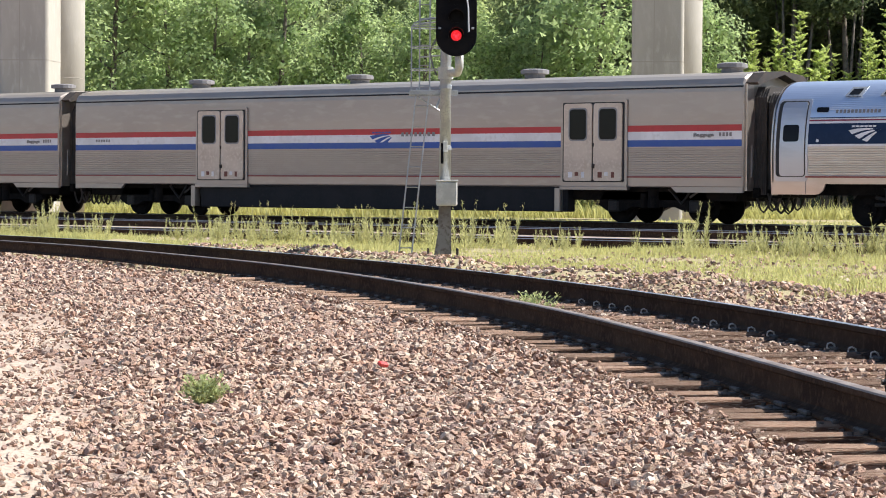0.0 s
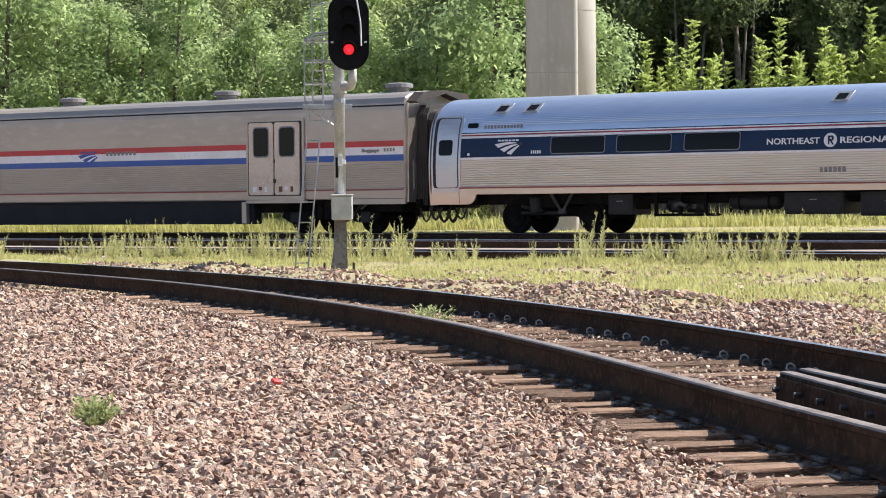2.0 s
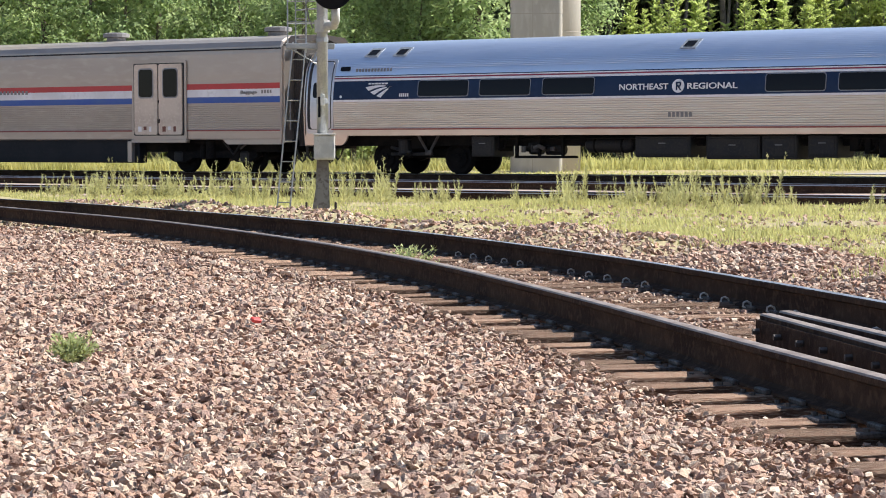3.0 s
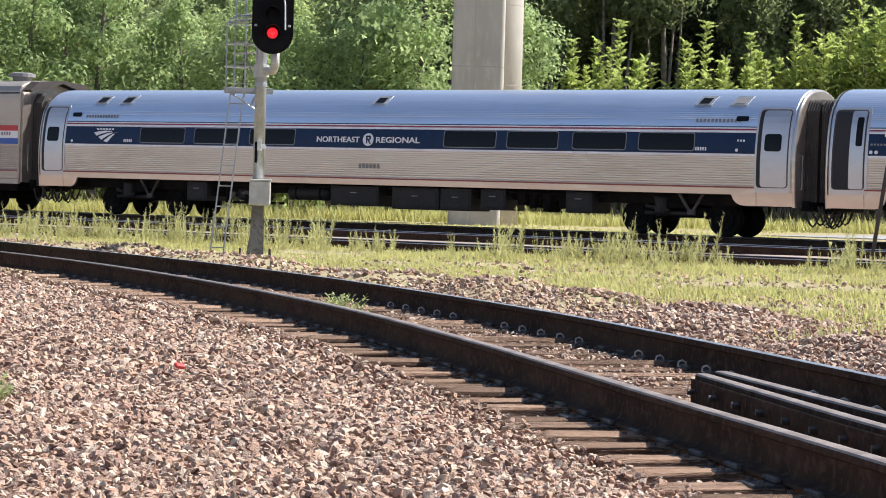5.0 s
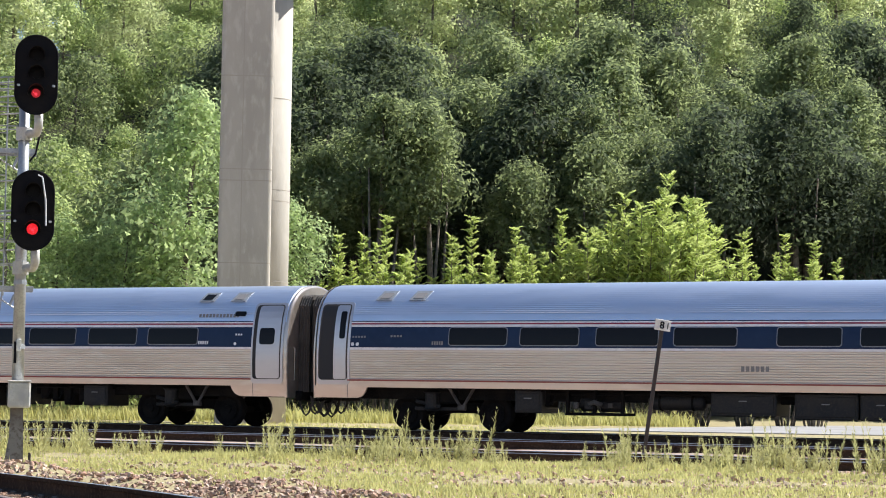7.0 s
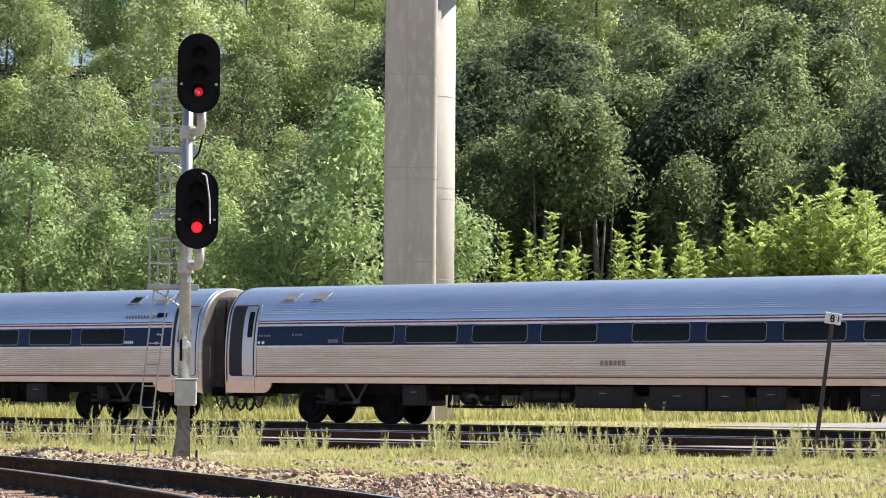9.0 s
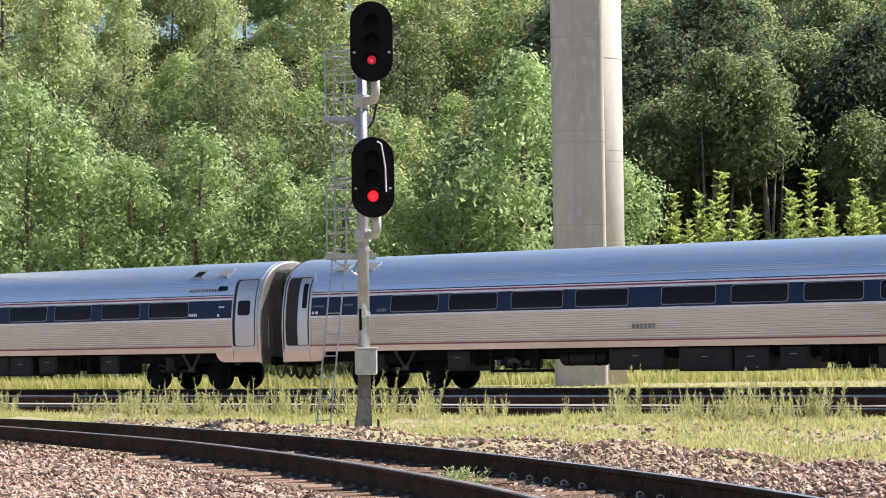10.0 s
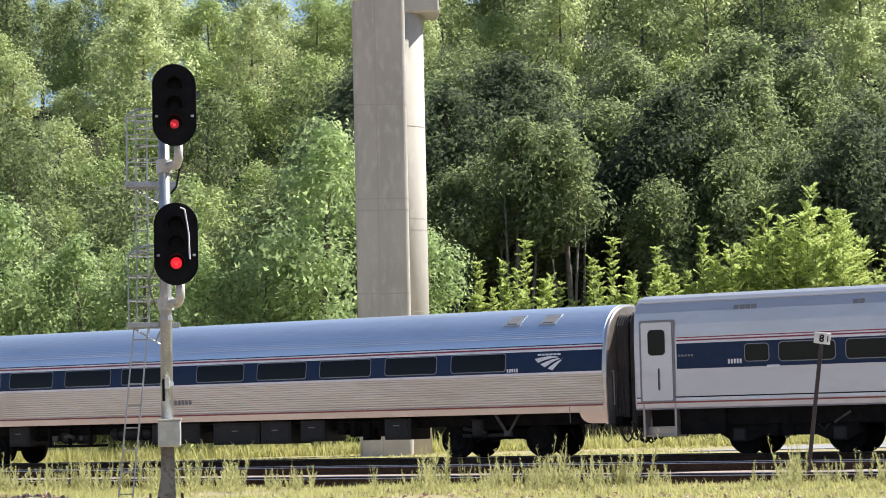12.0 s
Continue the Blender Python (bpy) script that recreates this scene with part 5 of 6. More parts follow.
part("roundel_mark", Shape().box(12.28, 12.32, 0.0, 0.05, 2.26, 2.48).box(12.32, 12.41, 0.0, 0.05, 2.44, 2.48).box(12.32, 12.41, 0.0, 0.05, 2.35, 2.39).box(12.39, 12.43, 0.0, 0.05, 2.38, 2.46).prism([(12.33, 2.36), (12.37, 2.36), (12.45, 2.25), (12.4, 2.25)], "y", 0.0, 0.05), NAVY, CAR_2)
chevron(CAR_2, "tube", 2.26, 2.38, 0.9, WHITE)
bars(CAR_2, "tube", 23.62, 2.44, 0.24, 0.05, 3, WHITE)
bars(CAR_2, "tube", 12.06, 1.56, 0.74, 0.13, 6, GREYBAR)
bars(CAR_2, "tube", 3.45, 2.2, 0.34, 0.09, 5, WHITE)
bars(CAR_2, "tube", 22.46, 2.2, 0.34, 0.09, 5, WHITE)
bars(CAR_2, "tube", 1.85, 2.93, 1.3, 0.09, 12, GREYBAR, "name_bar")
bars(CAR_2, "tube", 22.4, 2.93, 1.3, 0.09, 12, GREYBAR, "name_bar")
for _x in (1.3, 23.53):
    part("small_vent_window", patch("tube", rounded(_x, _x + 0.34, 2.96, 3.09, 0.04), 0.022, 0.02), GLASS, CAR_2)
    part("warning_dot", patch("tube", rounded(_x + 0.05, _x + 0.13, 2.18, 2.26, 0.035), 0.014, 0.01), WHITE, CAR_2)
F_WINDOWS = [(3.99, 5.6), (5.98, 7.56), (8.04, 9.66), (10.08, 11.67), (12.69, 14.25), (14.72, 16.29), (16.75, 18.33), (18.8, 20.34), (20.8, 22.38)]
CAR_3 = tube_coach("coach", "fluted stainless passenger coach with navy band and open door", F_WINDOWS, "open")
chevron(CAR_3, "tube", 23.22, 2.38, 0.86, WHITE)
bars(CAR_3, "tube", 1.18, 2.38, 0.42, 0.05, 5, GREYBAR)
bars(CAR_3, "tube", 2.3, 2.4, 0.36, 0.05, 4, GREYBAR)
bars(CAR_3, "tube", 11.8, 1.58, 0.74, 0.13, 6, GREYBAR)
bars(CAR_3, "tube", 3.5, 2.2, 0.34, 0.09, 5, GREYBAR)
bars(CAR_3, "tube", 22.43, 2.16, 0.34, 0.09, 5, WHITE)
for _x in (1.15, 1.29):
    part("warning_dot", patch("tube", rounded(_x, _x + 0.09, 2.17, 2.26, 0.04), 0.014, 0.01), WHITE, CAR_3)
CAR_4 = slab_coach("slab_sided_coach", "smooth silver passenger car with navy window band")
CARS = [(CAR_0, -2), (CAR_1, -1), (CAR_2, 0), (CAR_3, 1), (CAR_4, 2)]


def train_at(t):
    """How far along the line the third car's left end stands at t seconds."""
    s = 11.80 - 3.7617 * t - 0.01632 * t * t - 0.000484 * t ** 3
    return s + 0.1 * math.exp(-((t - 4.4) / 0.5) ** 2) - 0.18 * math.exp(-((t - 5.5) / 0.5) ** 2)


def motions():
    for car, k in CARS:
        rows = []
        for i in range(25):
            t = 0.5 * i
            p = main_line(train_at(t) + LENGTH * k, 0, RAIL_Z)
            rows.append((t, pose(p.x, p.y, p.z, 0, 0, -37.613)))
        walk(car, rows)
    for car, k in CARS:
        for w in [o for o in car.children if o.name.split(".")[0] == "wheelset"]:
            x, y, z = w.matrix_basis.translation
            rows = []
            for i in range(101):
                t = 0.12 * i
                rows.append((t, pose(x, y, z, 0, math.degrees((train_at(t) - train_at(0)) / 0.46), 0)))
            walk(w, rows)


# ---- woods ----
def leaf_cloud(shape, centre, radius, count, size, rnd, up=0.35, mi=0):
    """Small folded leaves, two faces each, spread over a lumpy shell."""
    for _ in range(count):
        d = Vector((rnd.gauss(0, 1), rnd.gauss(0, 1), rnd.gauss(0, 1)))
        d.normalize()
        r = radius * (0.15 + 1.05 * rnd.random() ** 0.75)
        p = Vector(centre) + Vector((d.x * r, d.y * r, d.z * r * 0.95))
        nrm = (d + Vector((0, 0, up)) + Vector((rnd.uniform(-0.7, 0.7), rnd.uniform(-0.7, 0.7), rnd.uniform(-0.7, 0.7)))).normalized()
        a = nrm.orthogonal().normalized()
        a.rotate(Matrix.Rotation(rnd.uniform(0, 6.28), 3, nrm))
        b = nrm.cross(a)
        s = size * rnd.uniform(0.6, 1.3)
        w = s * rnd.uniform(0.26, 0.44)
        o = len(shape.v)
        shape.v += [tuple(p - a * s * 0.5 + b * w * 0.9), tuple(p + a * s * 0.6), tuple(p - a * s * 0.4 - b * w)]
        shape.f.append((o, o + 1, o + 2))
        shape.mi.append(mi)


def make_tree(height, spread, leaves, size, mat, seed, label, low=0.25, name="tree"):
    rnd = random.Random(seed)
    t = thing(name, label, name, group="trees of the wooded slope" if name == "tree" else "bushes of the wooded slope")
    trunk = Shape()
    lean = (rnd.uniform(-0.3, 0.3), rnd.uniform(-0.3, 0.3))
    stem = [(lean[0] * u * u + 0.08 * math.sin(5 * u + seed), lean[1] * u * u, height * 0.92 * u - 0.3) for u in np.linspace(0, 1, 7)]
    r0 = height * 0.014 + 0.03
    trunk.tube(stem, [r0 * (1 - 0.85 * u) for u in np.linspace(0, 1, 7)], 7)
    if low > 0.5:
        # thin companion stems from the same root
        for q in range(3):
            a = 2.1 * q + seed
            dx, dy = math.cos(a), math.sin(a)
            trunk.tube([(dx * 0.3, dy * 0.3, -0.3), (dx * 0.7, dy * 0.7, height * 0.35), (dx * (1.0 + 0.3 * q), dy, height * 0.72)], [r0 * 0.45, r0 * 0.35, r0 * 0.15], 6)
    crown = Shape()
    n = 16
    clumps = []
    for k in range(n):
        u = low + (1 - low) * (k + 0.5) / n
        i = min(int(u * 6), 5)
        base = Vector(stem[i]).lerp(Vector(stem[i + 1]), u * 6 - i)
        prof = math.sin(math.pi * min(1, (u - low) / (1 - low) * 0.85 + 0.15)) ** 0.7
        reach = spread * prof * rnd.uniform(0.45, 1.0)
        a = k * 2.4 + rnd.uniform(-0.5, 0.5)
        tip = base + Vector((math.cos(a) * reach, math.sin(a) * reach, reach * rnd.uniform(0.15, 0.6)))
        mid = base.lerp(tip, 0.5) + Vector((0, 0, -0.08 * reach))
        trunk.tube([base, mid, tip], [r0 * 0.4 * (1.1 - u), r0 * 0.25 * (1.1 - u), 0.012], 5)
        clumps.append((tip, spread * rnd.uniform(0.3, 0.5) * (0.6 + 0.5 * prof)))
        clumps.append((base.lerp(tip, 0.55) + Vector((rnd.uniform(-0.3, 0.3), rnd.uniform(-0.3, 0.3), 0.2)), spread * rnd.uniform(0.22, 0.4)))
    clumps.append((Vector(stem[-1]), spread * 0.3))
    vol = sum(r * r for _, r in clumps)
    for c, r in clumps:
        leaf_cloud(crown, c, r, int(leaves * r * r / vol), size, rnd)
    part("trunk", trunk, BARK, t, "grey-brown trunk and limbs", tidy=False, smooth=True)
    part("crown", crown, mat, t, "leafy uneven crown", tidy=False)
    return t


def make_shoots(height, spread, leaders, mat, seed, label):
    """A young bush of upright leaders, each with fronds of small leaflets that shorten to a pointed tip."""
    rnd = random.Random(seed)
    t = thing("sapling", label, "sapling", group="saplings at the wood's edge")
    leaf = Shape()
    for k in range(leaders):
        a = k * 2.4 + rnd.uniform(-0.4, 0.4)
        out = spread * rnd.uniform(0.25, 0.95) * (k > 0)
        hh = height * (1.0 if k == 0 else rnd.uniform(0.66, 0.97) - 0.1 * out / spread)
        foot = Vector((math.cos(a) * out * 0.25, math.sin(a) * out * 0.25, -0.1))
        top = Vector((math.cos(a) * out, math.sin(a) * out, hh))
        bend = Vector((math.cos(a) * out * 0.2, math.sin(a) * out * 0.2, 0))
        line = [foot.lerp(top, u) + bend * math.sin(math.pi * u) for u in np.linspace(0, 1, 6)]
        part("stem", Shape().tube(line, [0.05 * (1 - 0.9 * u) for u in np.linspace(0, 1, 6)], 5), BARK, t, smooth=True)
        for j in range(60):
            u = 0.45 + 0.55 * (j + rnd.random()) / 60
            i = min(int(u * 5), 4)
            p = line[i].lerp(line[i + 1], u * 5 - i)
            b = j * 2.4 + rnd.uniform(-0.5, 0.5)
            ln = spread * (0.2 + 0.32 * (1 - u) ** 0.8) * rnd.uniform(0.6, 1.15)
            rise = rnd.uniform(0.4, 2.0)
            d = Vector((math.cos(b), math.sin(b), rise)).normalized()
            side = Vector((-math.sin(b), math.cos(b), 0))
            for q in range(11):
                v = 0.15 + 0.85 * q / 10
                c = p + d * ln * v + Vector((0, 0, -0.25 * ln * v * v))
                for sgn in (-1, 1):
                    s = 0.14 * rnd.uniform(0.7, 1.2) * (1.15 - 0.5 * v)
                    e = (side * sgn + d * 0.7 + Vector((0, 0, rnd.uniform(-0.4, 0.5)))).normalized() * s
                    w = e.cross(Vector((rnd.uniform(-0.5, 0.5), rnd.uniform(-0.5, 0.5), 1))).normalized() * s * 0.27
                    o = len(leaf.v)
                    leaf.v += [tuple(c - w * 0.5), tuple(c + e * 0.45 + w), tuple(c + e), tuple(c + e * 0.45 - w)]
                    leaf.f.append((o, o + 1, o + 2, o + 3))
                    leaf.mi.append(0)
    part("crown", leaf, mat, t, "feathery pointed crown", tidy=False)
    return t


def plant_woods():
    rnd = random.Random(11)
    kinds = [
        make_tree(9.5, 2.9, 8400, 0.21, LEAF_A, 1, "broad leafy green tree on the slope"),
        make_tree(11.0, 3.2, 8800, 0.21, LEAF_B, 2, "broad mid-green tree on the slope"),
        make_tree(12.5, 3.1, 8000, 0.21, LEAF_C, 3, "tall tree on the slope, leaf colour darkened for shade", 0.38),
        make_tree(8.0, 2.8, 8000, 0.21, LEAF_A, 4, "rounded light-green tree on the slope", 0.12),
        make_tree(10.0, 2.9, 8000, 0.21, LEAF_B, 5, "leafy mid-green tree on the slope"),
    ]
    pale = [
        make_tree(11.5, 2.7, 7600, 0.21, LEAF_P, 14, "pale yellowing poplar high on the slope", 0.2),
        make_tree(10.5, 2.5, 7200, 0.21, LEAF_P, 15, "pale yellowing poplar high on the slope", 0.25),
    ]
    bush = [
        make_tree(4.2, 1.5, 4200, 0.16, LEAF_A, 7, "dense light-green bush at the wood's edge", 0.05, "bush"),
        make_tree(3.4, 1.3, 3600, 0.16, LEAF_B, 8, "dense green bush at the wood's edge", 0.05, "bush"),
    ]
    sap = [
        make_shoots(7.0, 1.4, 11, LEAF_Y, 9, "feathery yellow-green sapling at the wood's edge"),
        make_shoots(7.0, 2.1, 22, LEAF_Y, 10, "bushy yellow-green young tree at the wood's edge"),
        make_shoots(7.0, 1.55, 13, LEAF_Y, 18, "feathery yellow-green sapling with a pointed top"),
    ]
    shade = [
        make_tree(15.0, 2.6, 9800, 0.22, LEAF_B, 21, "tall tree with a thin bare trunk and high crown", 0.56),
        make_tree(14.0, 2.8, 9600, 0.22, LEAF_C, 22, "tall tree with a thin bare trunk, leaf colour darkened for shade", 0.52),
        make_tree(16.0, 2.5, 9400, 0.22, LEAF_B, 23, "tall slender tree with a leaning bare trunk", 0.6),
    ]
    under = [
        make_tree(5.0, 1.9, 5600, 0.18, LEAF_D, 24, "undergrowth bush under trees, its leaves coloured for shade", 0.04, "bush"),
        make_tree(4.0, 1.7, 5000, 0.18, LEAF_D, 25, "low bush under trees, its leaves coloured for shade", 0.03, "bush"),
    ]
    edge = [
        make_tree(7.0, 1.6, 9000, 0.115, LEAF_E, 12, "pale light-green young tree at the wood's edge", 0.2),
        make_tree(7.0, 1.3, 8000, 0.115, LEAF_E, 13, "pale light-green young tree at the wood's edge", 0.2),
    ]
    spots = []
    y = 97.0
    row = 0
    while y < 199:
        gap = 4.5 + 0.012 * (y - 90)
        x = -0.16 * y - 6 + (row % 2) * gap / 2
        while x < 0.42 * y + 4:
            spots.append((x + rnd.uniform(-1.3, 1.3), y + rnd.uniform(-1.4, 1.4)))
            x += gap
        y += 7.5 + 0.025 * (y - 97)
        row += 1
    used = set()

    def put(src, x, y, k, dz=-0.1):
        m = Matrix.Translation((x, y, ground_height(x, y) + dz)) @ Matrix.Rotation(rnd.uniform(0, 6.28), 4, "Z") @ Matrix.Scale(k, 4)
        if src in used:
            copy_thing(src, m)
        else:
            src.matrix_basis = m
            used.add(src)
    for x, y in spots:
        dark = x > 9 + 0.02 * (y - 90)
        pick = rnd.random()
        if dark and y < 121:
            continue
        if dark:
            src = kinds[2] if pick < 0.08 else kinds[1] if pick < 0.25 else kinds[4] if pick < 0.45 else kinds[0]
        else:
            src = kinds[0] if pick < 0.4 else kinds[3] if pick < 0.6 else kinds[4] if pick < 0.85 else kinds[1]
        if y > 130 and rnd.random() < (0.65 if not dark else 0.4):
            src = pale[rnd.randrange(2)]
        put(src, x, y, rnd.uniform(0.8, 1.2))
    # a close stand with high crowns over undergrowth whose leaf colour is shade-darkened
    for row, y in enumerate(np.arange(99.0, 122.0, 3.3)):
        # the stand runs on unseen to the right, added there to block the sun
        for x in np.arange(10.5 + 1.6 * (row % 2), 56, 3.2):
            put(shade[rnd.randrange(3)], x + rnd.uniform(-1.0, 1.0), y + rnd.uniform(-1.2, 1.2), rnd.uniform(0.82, 1.1))
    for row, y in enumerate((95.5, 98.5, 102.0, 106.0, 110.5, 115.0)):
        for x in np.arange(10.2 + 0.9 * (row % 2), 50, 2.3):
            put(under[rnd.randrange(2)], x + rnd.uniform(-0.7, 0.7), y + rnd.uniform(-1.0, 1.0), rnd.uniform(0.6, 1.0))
    for x in np.arange(-24, 8.2, 2.1):
        put(rnd.choice(bush), x + rnd.uniform(-0.7, 0.7), 93.5 + rnd.uniform(-1.6, 2.0), rnd.uniform(0.8, 1.35))
    for x, top, wide in ((13.5, 7.1, 0), (15.4, 7.2, 0), (14.5, 6.3, 0), (16.8, 6.4, 0), (19.0, 7.3, 0), (20.7, 6.9, 0), (22.7, 8.5, 0), (21.9, 7.1, 0), (24.0, 7.1, 1), (25.4, 8.2, 1), (27.2, 8.9, 1), (28.3, 8.0, 1), (32.3, 6.9, 0), (33.4, 6.6, 0), (30.4, 6.2, 0), (17.8, 6.0, 0)):
        put(sap[1 if wide else rnd.choice((0, 2))], x, 88 + rnd.uniform(-0.5, 0.5), (top + 0.2) / 6.7)
    for x, top in ((-3.1, 8.0), (3.9, 7.6), (7.5, 11.0), (-11.8, 10.1), (-8.1, 8.1), (-5.4, 9.2), (-1.9, 7.7), (2.4, 6.6), (6.2, 7.5), (11.3, 7.4), (0.4, 7.4), (4.9, 6.9), (-6.8, 7.6), (-9.8, 8.6)):
        put(edge[rnd.randrange(2)], x, 88 + rnd.uniform(-0.5, 0.5), (top + 0.2) / 6.7)


plant_woods()


# ---- grass and weeds ----
def blades(shape, x, y, z, h, n, rnd, spread=0.12, width=0.012):
    for _ in range(n):
        a = rnd.uniform(0, 6.28)
        px, py = x + rnd.gauss(0, spread), y + rnd.gauss(0, spread)
        hh = h * rnd.uniform(0.3, 1.0) * (1.6 if rnd.random() < 0.08 else 1.0)
        lean = rnd.uniform(0.1, 0.95)
        lx, ly = math.cos(a) * hh * lean, math.sin(a) * hh * lean
        wx, wy = -math.sin(a) * width, math.cos(a) * width
        o = len(shape.v)
        shape.v += [(px - wx, py - wy, z), (px + wx, py + wy, z), (px + lx * 0.4 + wx * 0.7, py + ly * 0.4 + wy * 0.7, z + hh * 0.6), (px + lx * 0.4 - wx * 0.7, py + ly * 0.4 - wy * 0.7, z + hh * 0.6), (px + lx, py + ly, z + hh)]
        shape.f += [(o, o + 1, o + 2, o + 3), (o + 3, o + 2, o + 4)]
        shape.mi += [0, 0]


def grow_grass():
    rnd = random.Random(21)
    s = Shape()
    # strip between the near track and the main tracks
    n = 0
    while n < 21000:
        st, back = rnd.uniform(-4, 42), rnd.uniform(-38, -17.6)
        p = main_line(st, back)
        if not (-0.2 * p.y < p.x < 0.44 * p.y and 13 < p.y < 60):
            n += 0.2
            continue
        o = off_track(p.x, p.y)
        lump = noise.noise((p.x * 0.35, p.y * 0.35, 2)) + 0.5 * noise.noise((p.x * 1.1, p.y * 1.1, 4))
        if o < 2.9 + 0.7 * noise.noise((p.x, p.y, 1)) or lump < -0.3 - 0.22 * noise.noise((p.x * 3, p.y * 3, 7)):
            n += 0.3
            continue
        n += 1
        h = 0.085 + 0.12 * max(0, lump)
        blades(s, p.x, p.y, ground_height(p.x, p.y) - 0.01, h, 8, rnd, 0.2, 0.006)
    ob = part("grass", s, GRASS, tidy=False)
    tagged(ob, "dry yellow-green grass between the tracks", "grass", kind="stuff")
    s = Shape()
    for _ in range(7500):
        st, back = rnd.uniform(-40, 45), rnd.uniform(3.6, 30)
        p = main_line(st, back)
        if p.y > 96 or abs(p.x) > 40:
            continue
        if p.x > 17 and p.y < 60 + 1.55 * (p.x - 8):
            continue
        if noise.noise((p.x * 0.12, p.y * 0.12, 6)) < -0.22:
            continue
        blades(s, p.x, p.y, ground_height(p.x, p.y) - 0.02, 0.12, 7, rnd, 0.35, 0.02)
    for _ in range(4200):
        x, y = rnd.uniform(-20, 27), rnd.uniform(83.5, 87.2)
        blades(s, x, y, ground_height(x, y) - 0.02, 0.6, 7, rnd, 0.3, 0.02)
    ob = part("meadow", s, GRASS, tidy=False)
    tagged(ob, "sunlit rough grass behind the train", "grass", kind="stuff")


def make_weed(seed, height):
    rnd = random.Random(seed)
    t = thing("tall_weed", "tall thin yellow-green weed with a feathery top", "weed", group="weeds along the track")
    stem = Shape()
    leaf = Shape()
    for k in range(rnd.randint(4, 7)):
        lx, ly = rnd.uniform(-0.14, 0.14), rnd.uniform(-0.14, 0.14)
        x0, y0 = rnd.uniform(-0.16, 0.16), rnd.uniform(-0.16, 0.16)
        hh = height * rnd.uniform(0.45, 1.0)
        pts = [(x0 + lx * u, y0 + ly * u, hh * u - 0.03) for u in (0, 0.35, 0.7, 1)]
        stem.tube(pts, [0.005, 0.004, 0.003, 0.002], 4)
        for j in range(60):
            u = rnd.uniform(0.1, 1.0)
            a = rnd.uniform(0, 6.28)
            ln = (0.09 * (1.15 - u) + 0.025) * rnd.uniform(0.6, 1.2)
            p = Vector((x0 + lx * u, y0 + ly * u, hh * u))
            d = Vector((math.cos(a), math.sin(a), rnd.uniform(0.6, 1.8))).normalized() * ln
            w = Vector((-math.sin(a), math.cos(a), 0)) * ln * 0.09
            o = len(leaf.v)
            leaf.v += [tuple(p), tuple(p + d * 0.5 + w), tuple(p + d), tuple(p + d * 0.5 - w)]
            leaf.f += [(o, o + 1, o + 2), (o, o + 2, o + 3)]
            leaf.mi += [0, 0]
    part("stem", stem, WEED, t, tidy=False)
    part("leaves", leaf, WEED, t, tidy=False)
    return t


def grow_weeds():
    rnd = random.Random(31)
    kinds = [make_weed(k, h) for k, h in ((1, 0.5), (2, 0.62), (3, 0.76), (4, 1.02))]
    used = set()
    n = 0
    while n < 285:
        st = rnd.uniform(-2, 33)
        back = -18.0 - abs(rnd.gauss(0, 1.5))
        p = main_line(st, back)
        if noise.noise((st * 0.33, 3, 8)) < -0.18:
            n += 0.3
            continue
        src = rnd.choice(kinds[:3]) if rnd.random() < 0.93 else kinds[3]
        m = Matrix.Translation((p.x, p.y, ground_height(p.x, p.y) - 0.02)) @ Matrix.Rotation(rnd.uniform(0, 6.28), 4, "Z") @ Matrix.Scale(rnd.uniform(0.6, 1.2), 4)
        if src in used:
            copy_thing(src, m)
        else:
            src.matrix_basis = m
            used.add(src)
        n += 1


def ballast_plant(x, y, h, w, n, seed, label):
    rnd = random.Random(seed)
    s = Shape()
    for _ in range(n):
        a = rnd.uniform(0, 6.28)
        d = Vector((math.cos(a) * rnd.uniform(0, w), math.sin(a) * rnd.uniform(0, w), h * rnd.uniform(0.35, 1.0)))
        s.tube([(0, 0, -0.02), d * 0.5 + Vector((0, 0, 0.02)), d], [0.003, 0.0025, 0.0015], 4)
        for j in range(9):
            p = d * rnd.uniform(0.3, 1.0)
            e = Vector((rnd.uniform(-1, 1), rnd.uniform(-1, 1), rnd.uniform(0, 1))).normalized() * 0.035
            f = e.orthogonal().normalized() * 0.007
            o = len(s.v)
            s.v += [tuple(p), tuple(p + e * 0.5 + f), tuple(p + e), tuple(p + e * 0.5 - f)]
            s.f += [(o, o + 1, o + 2), (o, o + 2, o + 3)]
            s.mi += [0, 0]
    ob = part("weed_tuft", s, PLANT, tidy=False, at=pose(x, y, ground_height(x, y)))
    tagged(ob, label, "weed")


grow_grass()
grow_weeds()
ballast_plant(-1.06, 10.0, 0.17, 0.13, 90, 3, "small feathery green weed growing in the ballast")
ballast_plant(0.92, 17.2, 0.3, 0.28, 110, 5, "green weed tuft growing between the rails")
ballast_plant(-0.25, 20.6, 0.22, 0.06, 30, 6, "thin dry weed standing between the rails")


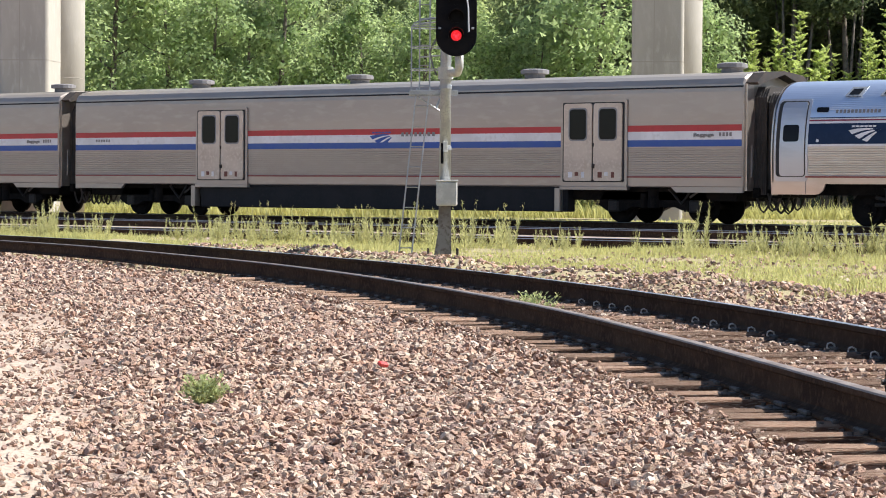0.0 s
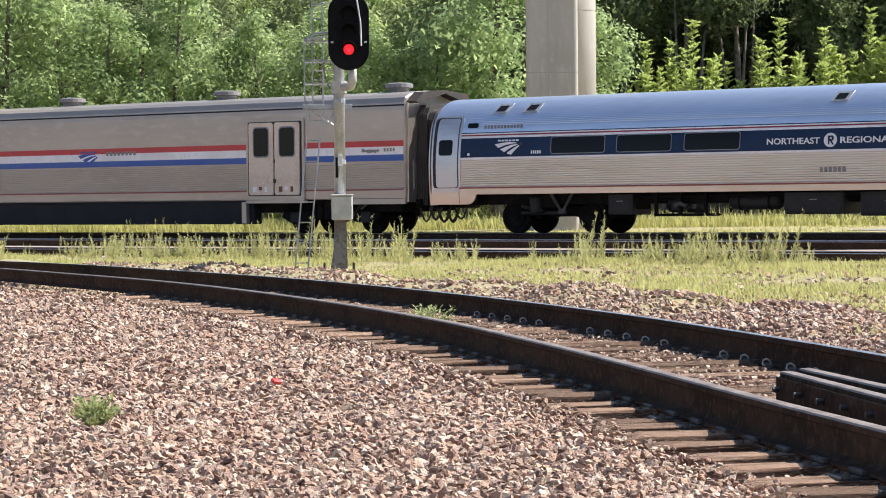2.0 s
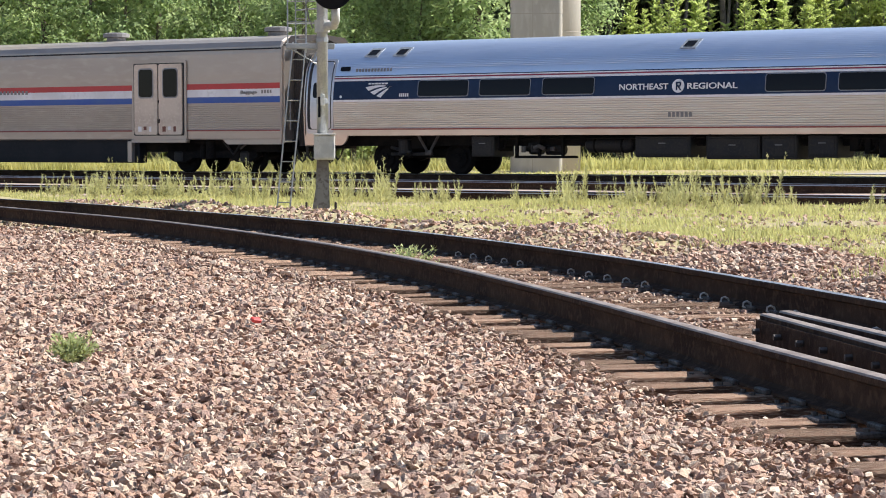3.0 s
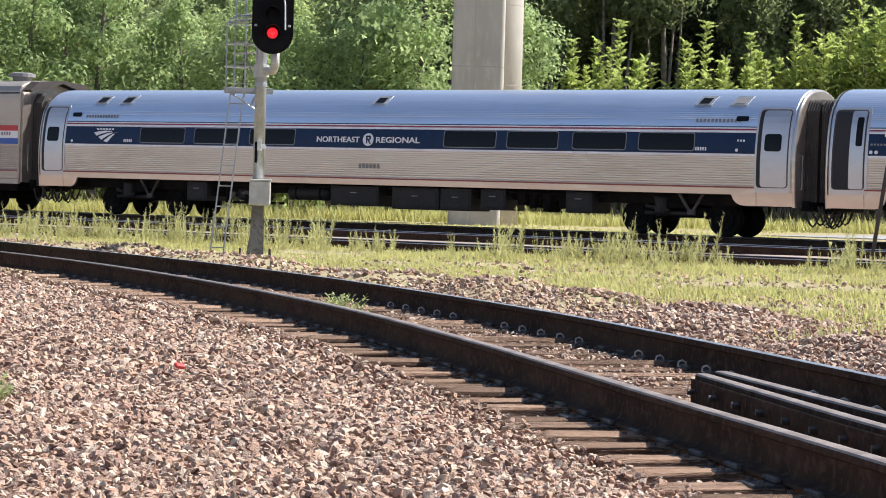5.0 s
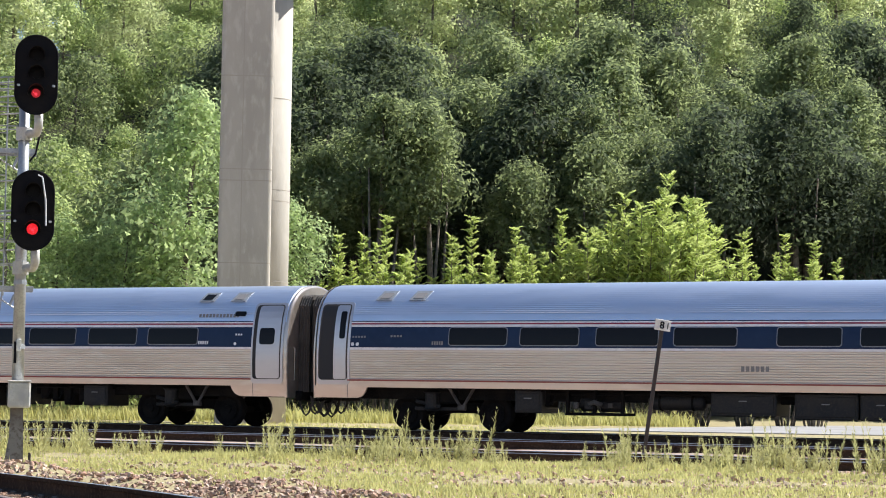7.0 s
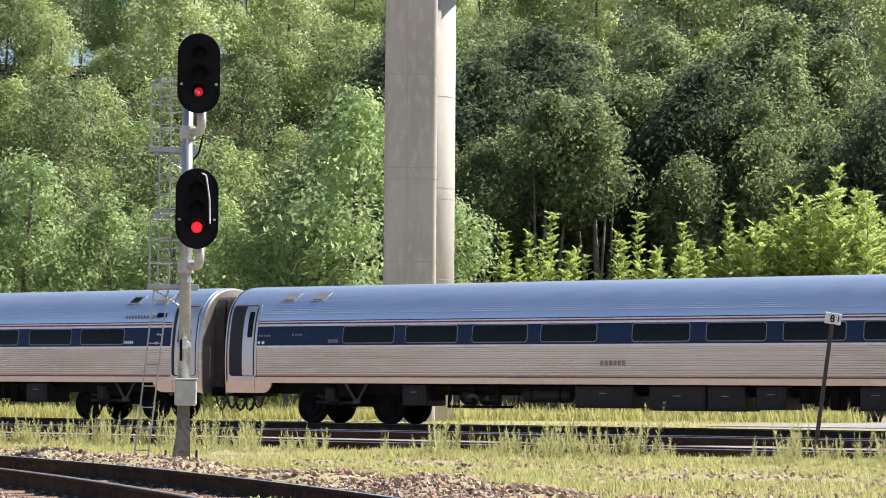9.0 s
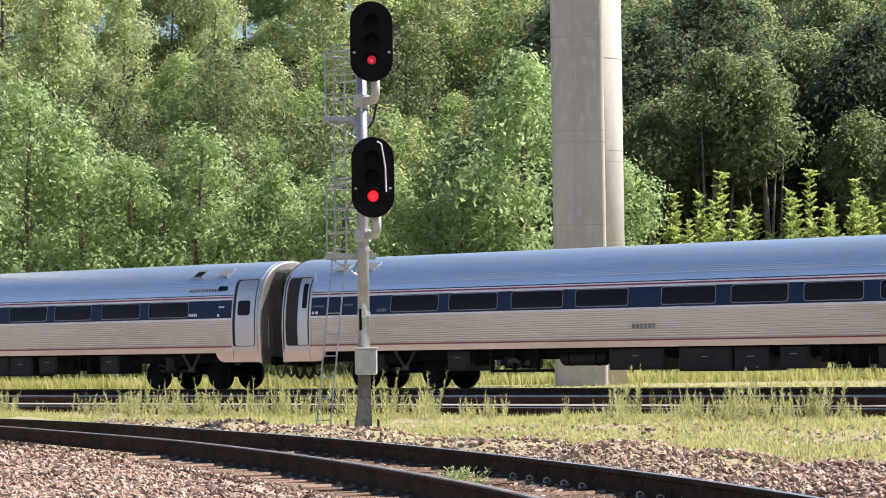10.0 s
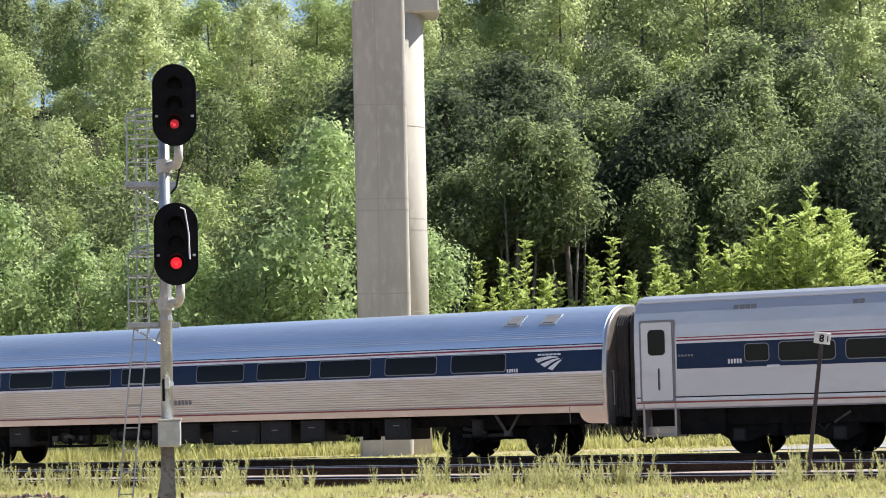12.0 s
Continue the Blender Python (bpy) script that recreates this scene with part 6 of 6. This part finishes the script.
# ---- ballast ----
def stone_mesh(seed):
    rnd = random.Random(seed)
    bm = bmesh.new()
    for _ in range(8):
        d = Vector((rnd.gauss(0, 1), rnd.gauss(0, 1), rnd.gauss(0, 1))).normalized()
        bm.verts.new((d.x * rnd.uniform(0.8, 1.15), d.y * rnd.uniform(0.6, 0.9), d.z * rnd.uniform(0.45, 0.7)))
    hull = bmesh.ops.convex_hull(bm, input=bm.verts)
    bmesh.ops.delete(bm, geom=[q for q in hull["geom_interior"] if isinstance(q, bmesh.types.BMVert)], context="VERTS")
    bmesh.ops.recalc_face_normals(bm, faces=bm.faces)
    bm.verts.index_update()
    vs = np.array([q.co[:] for q in bm.verts])
    fs = [[q.index for q in g.verts] for g in bm.faces]
    bm.free()
    return vs, fs


def lay_ballast():
    rnd = random.Random(41)
    kinds = [stone_mesh(k) for k in range(14)]
    meshes = []
    for vs, fs in kinds[:10]:
        s = Shape()
        s.v, s.f, s.mi = [tuple(v) for v in vs], [tuple(q) for q in fs], [0] * len(fs)
        meshes.append(mesh_of("stone", s, STONE, tidy=False))
    bed = thing("ballast_bed", "bed of loose pinkish-brown crushed ballast stones", "ballast", kind="structure")
    V, F = [], []
    base = 0
    single = 0
    for y0, y1, dens, r0, r1 in ((5.2, 8, 1350, 0.0135, 0.03), (8, 12, 900, 0.016, 0.033), (12, 17, 560, 0.02, 0.038), (17, 24, 290, 0.024, 0.044), (24, 36, 80, 0.028, 0.055)):
        xa, xb = -0.21 * y1 - 0.3, (0.35 if y1 < 16 else 0.42) * y1 + 0.4
        count = int((y1 - y0) * (xb - xa) * dens)
        for _ in range(count):
            y = rnd.uniform(y0, y1)
            x = rnd.uniform(-0.21 * y - 0.3, (0.35 if y1 < 16 else 0.42) * y + 0.3)
            o = off_track(x, y)
            if o > 4.3 + 0.9 * noise.noise((x * 0.7, y * 0.7, 1)) and rnd.random() < 0.8:
                continue
            inside = -1.45 < o < 1.45
            if inside and rnd.random() < 0.05:
                continue
            r = rnd.uniform(r0, r1) * (1.15 if rnd.random() < 0.15 else 1.0)
            sandy = y < 18 and x + 0.165 * y + 0.05 + 0.6 * noise.noise((x * 0.8, y * 0.8, 3)) < 0.0
            if sandy:
                if rnd.random() < 0.62:
                    continue
                r *= 0.75
            h = ground_height(x, y)
            z = h + r * rnd.uniform(-0.25, 0.75)
            if inside:
                z = NEAR_TOP - (0.255 if o > -0.62 else 0.285 if o > -1.2 else 0.25) + rnd.random() * 0.072
                r *= 0.8
            e = Euler((rnd.uniform(-0.6, 0.6), rnd.uniform(-0.6, 0.6), rnd.uniform(0, 6.28))).to_matrix()
            if single < 300 and 6.2 < y < 7.6 and 0.2 < x < 1.4 and not inside:
                part("stone", meshes[rnd.randrange(10)], None, bed, at=Matrix.Translation((x, y, z)) @ e.to_4x4() @ Matrix.Scale(r, 4))
                single += 1
                continue
            vs, fs = kinds[rnd.randrange(14)]
            V.append(vs @ (np.array(e) * r).T + (x, y, z))
            F += [[base + i for i in q] for q in fs]
            base += len(vs)
    V = np.concatenate(V)
    me = bpy.data.meshes.new("loose_stones")
    me.from_pydata(V.tolist(), [], F)
    me.materials.append(STONES)
    ob = new("loose_stones", me)
    ob.parent = bed
    tagged(ob, "countless loose ballast stones", kind="stuff")


lay_ballast()
ob = part("litter_scrap", Shape().box(-0.03, 0.03, -0.02, 0.02, 0.02, 0.045, 0.006), LITTER, at=pose(-0.23, 12.1, 0.03, 20, 10, 30))
tagged(ob, "small crumpled red plastic scrap on the ballast", "litter")

motions()
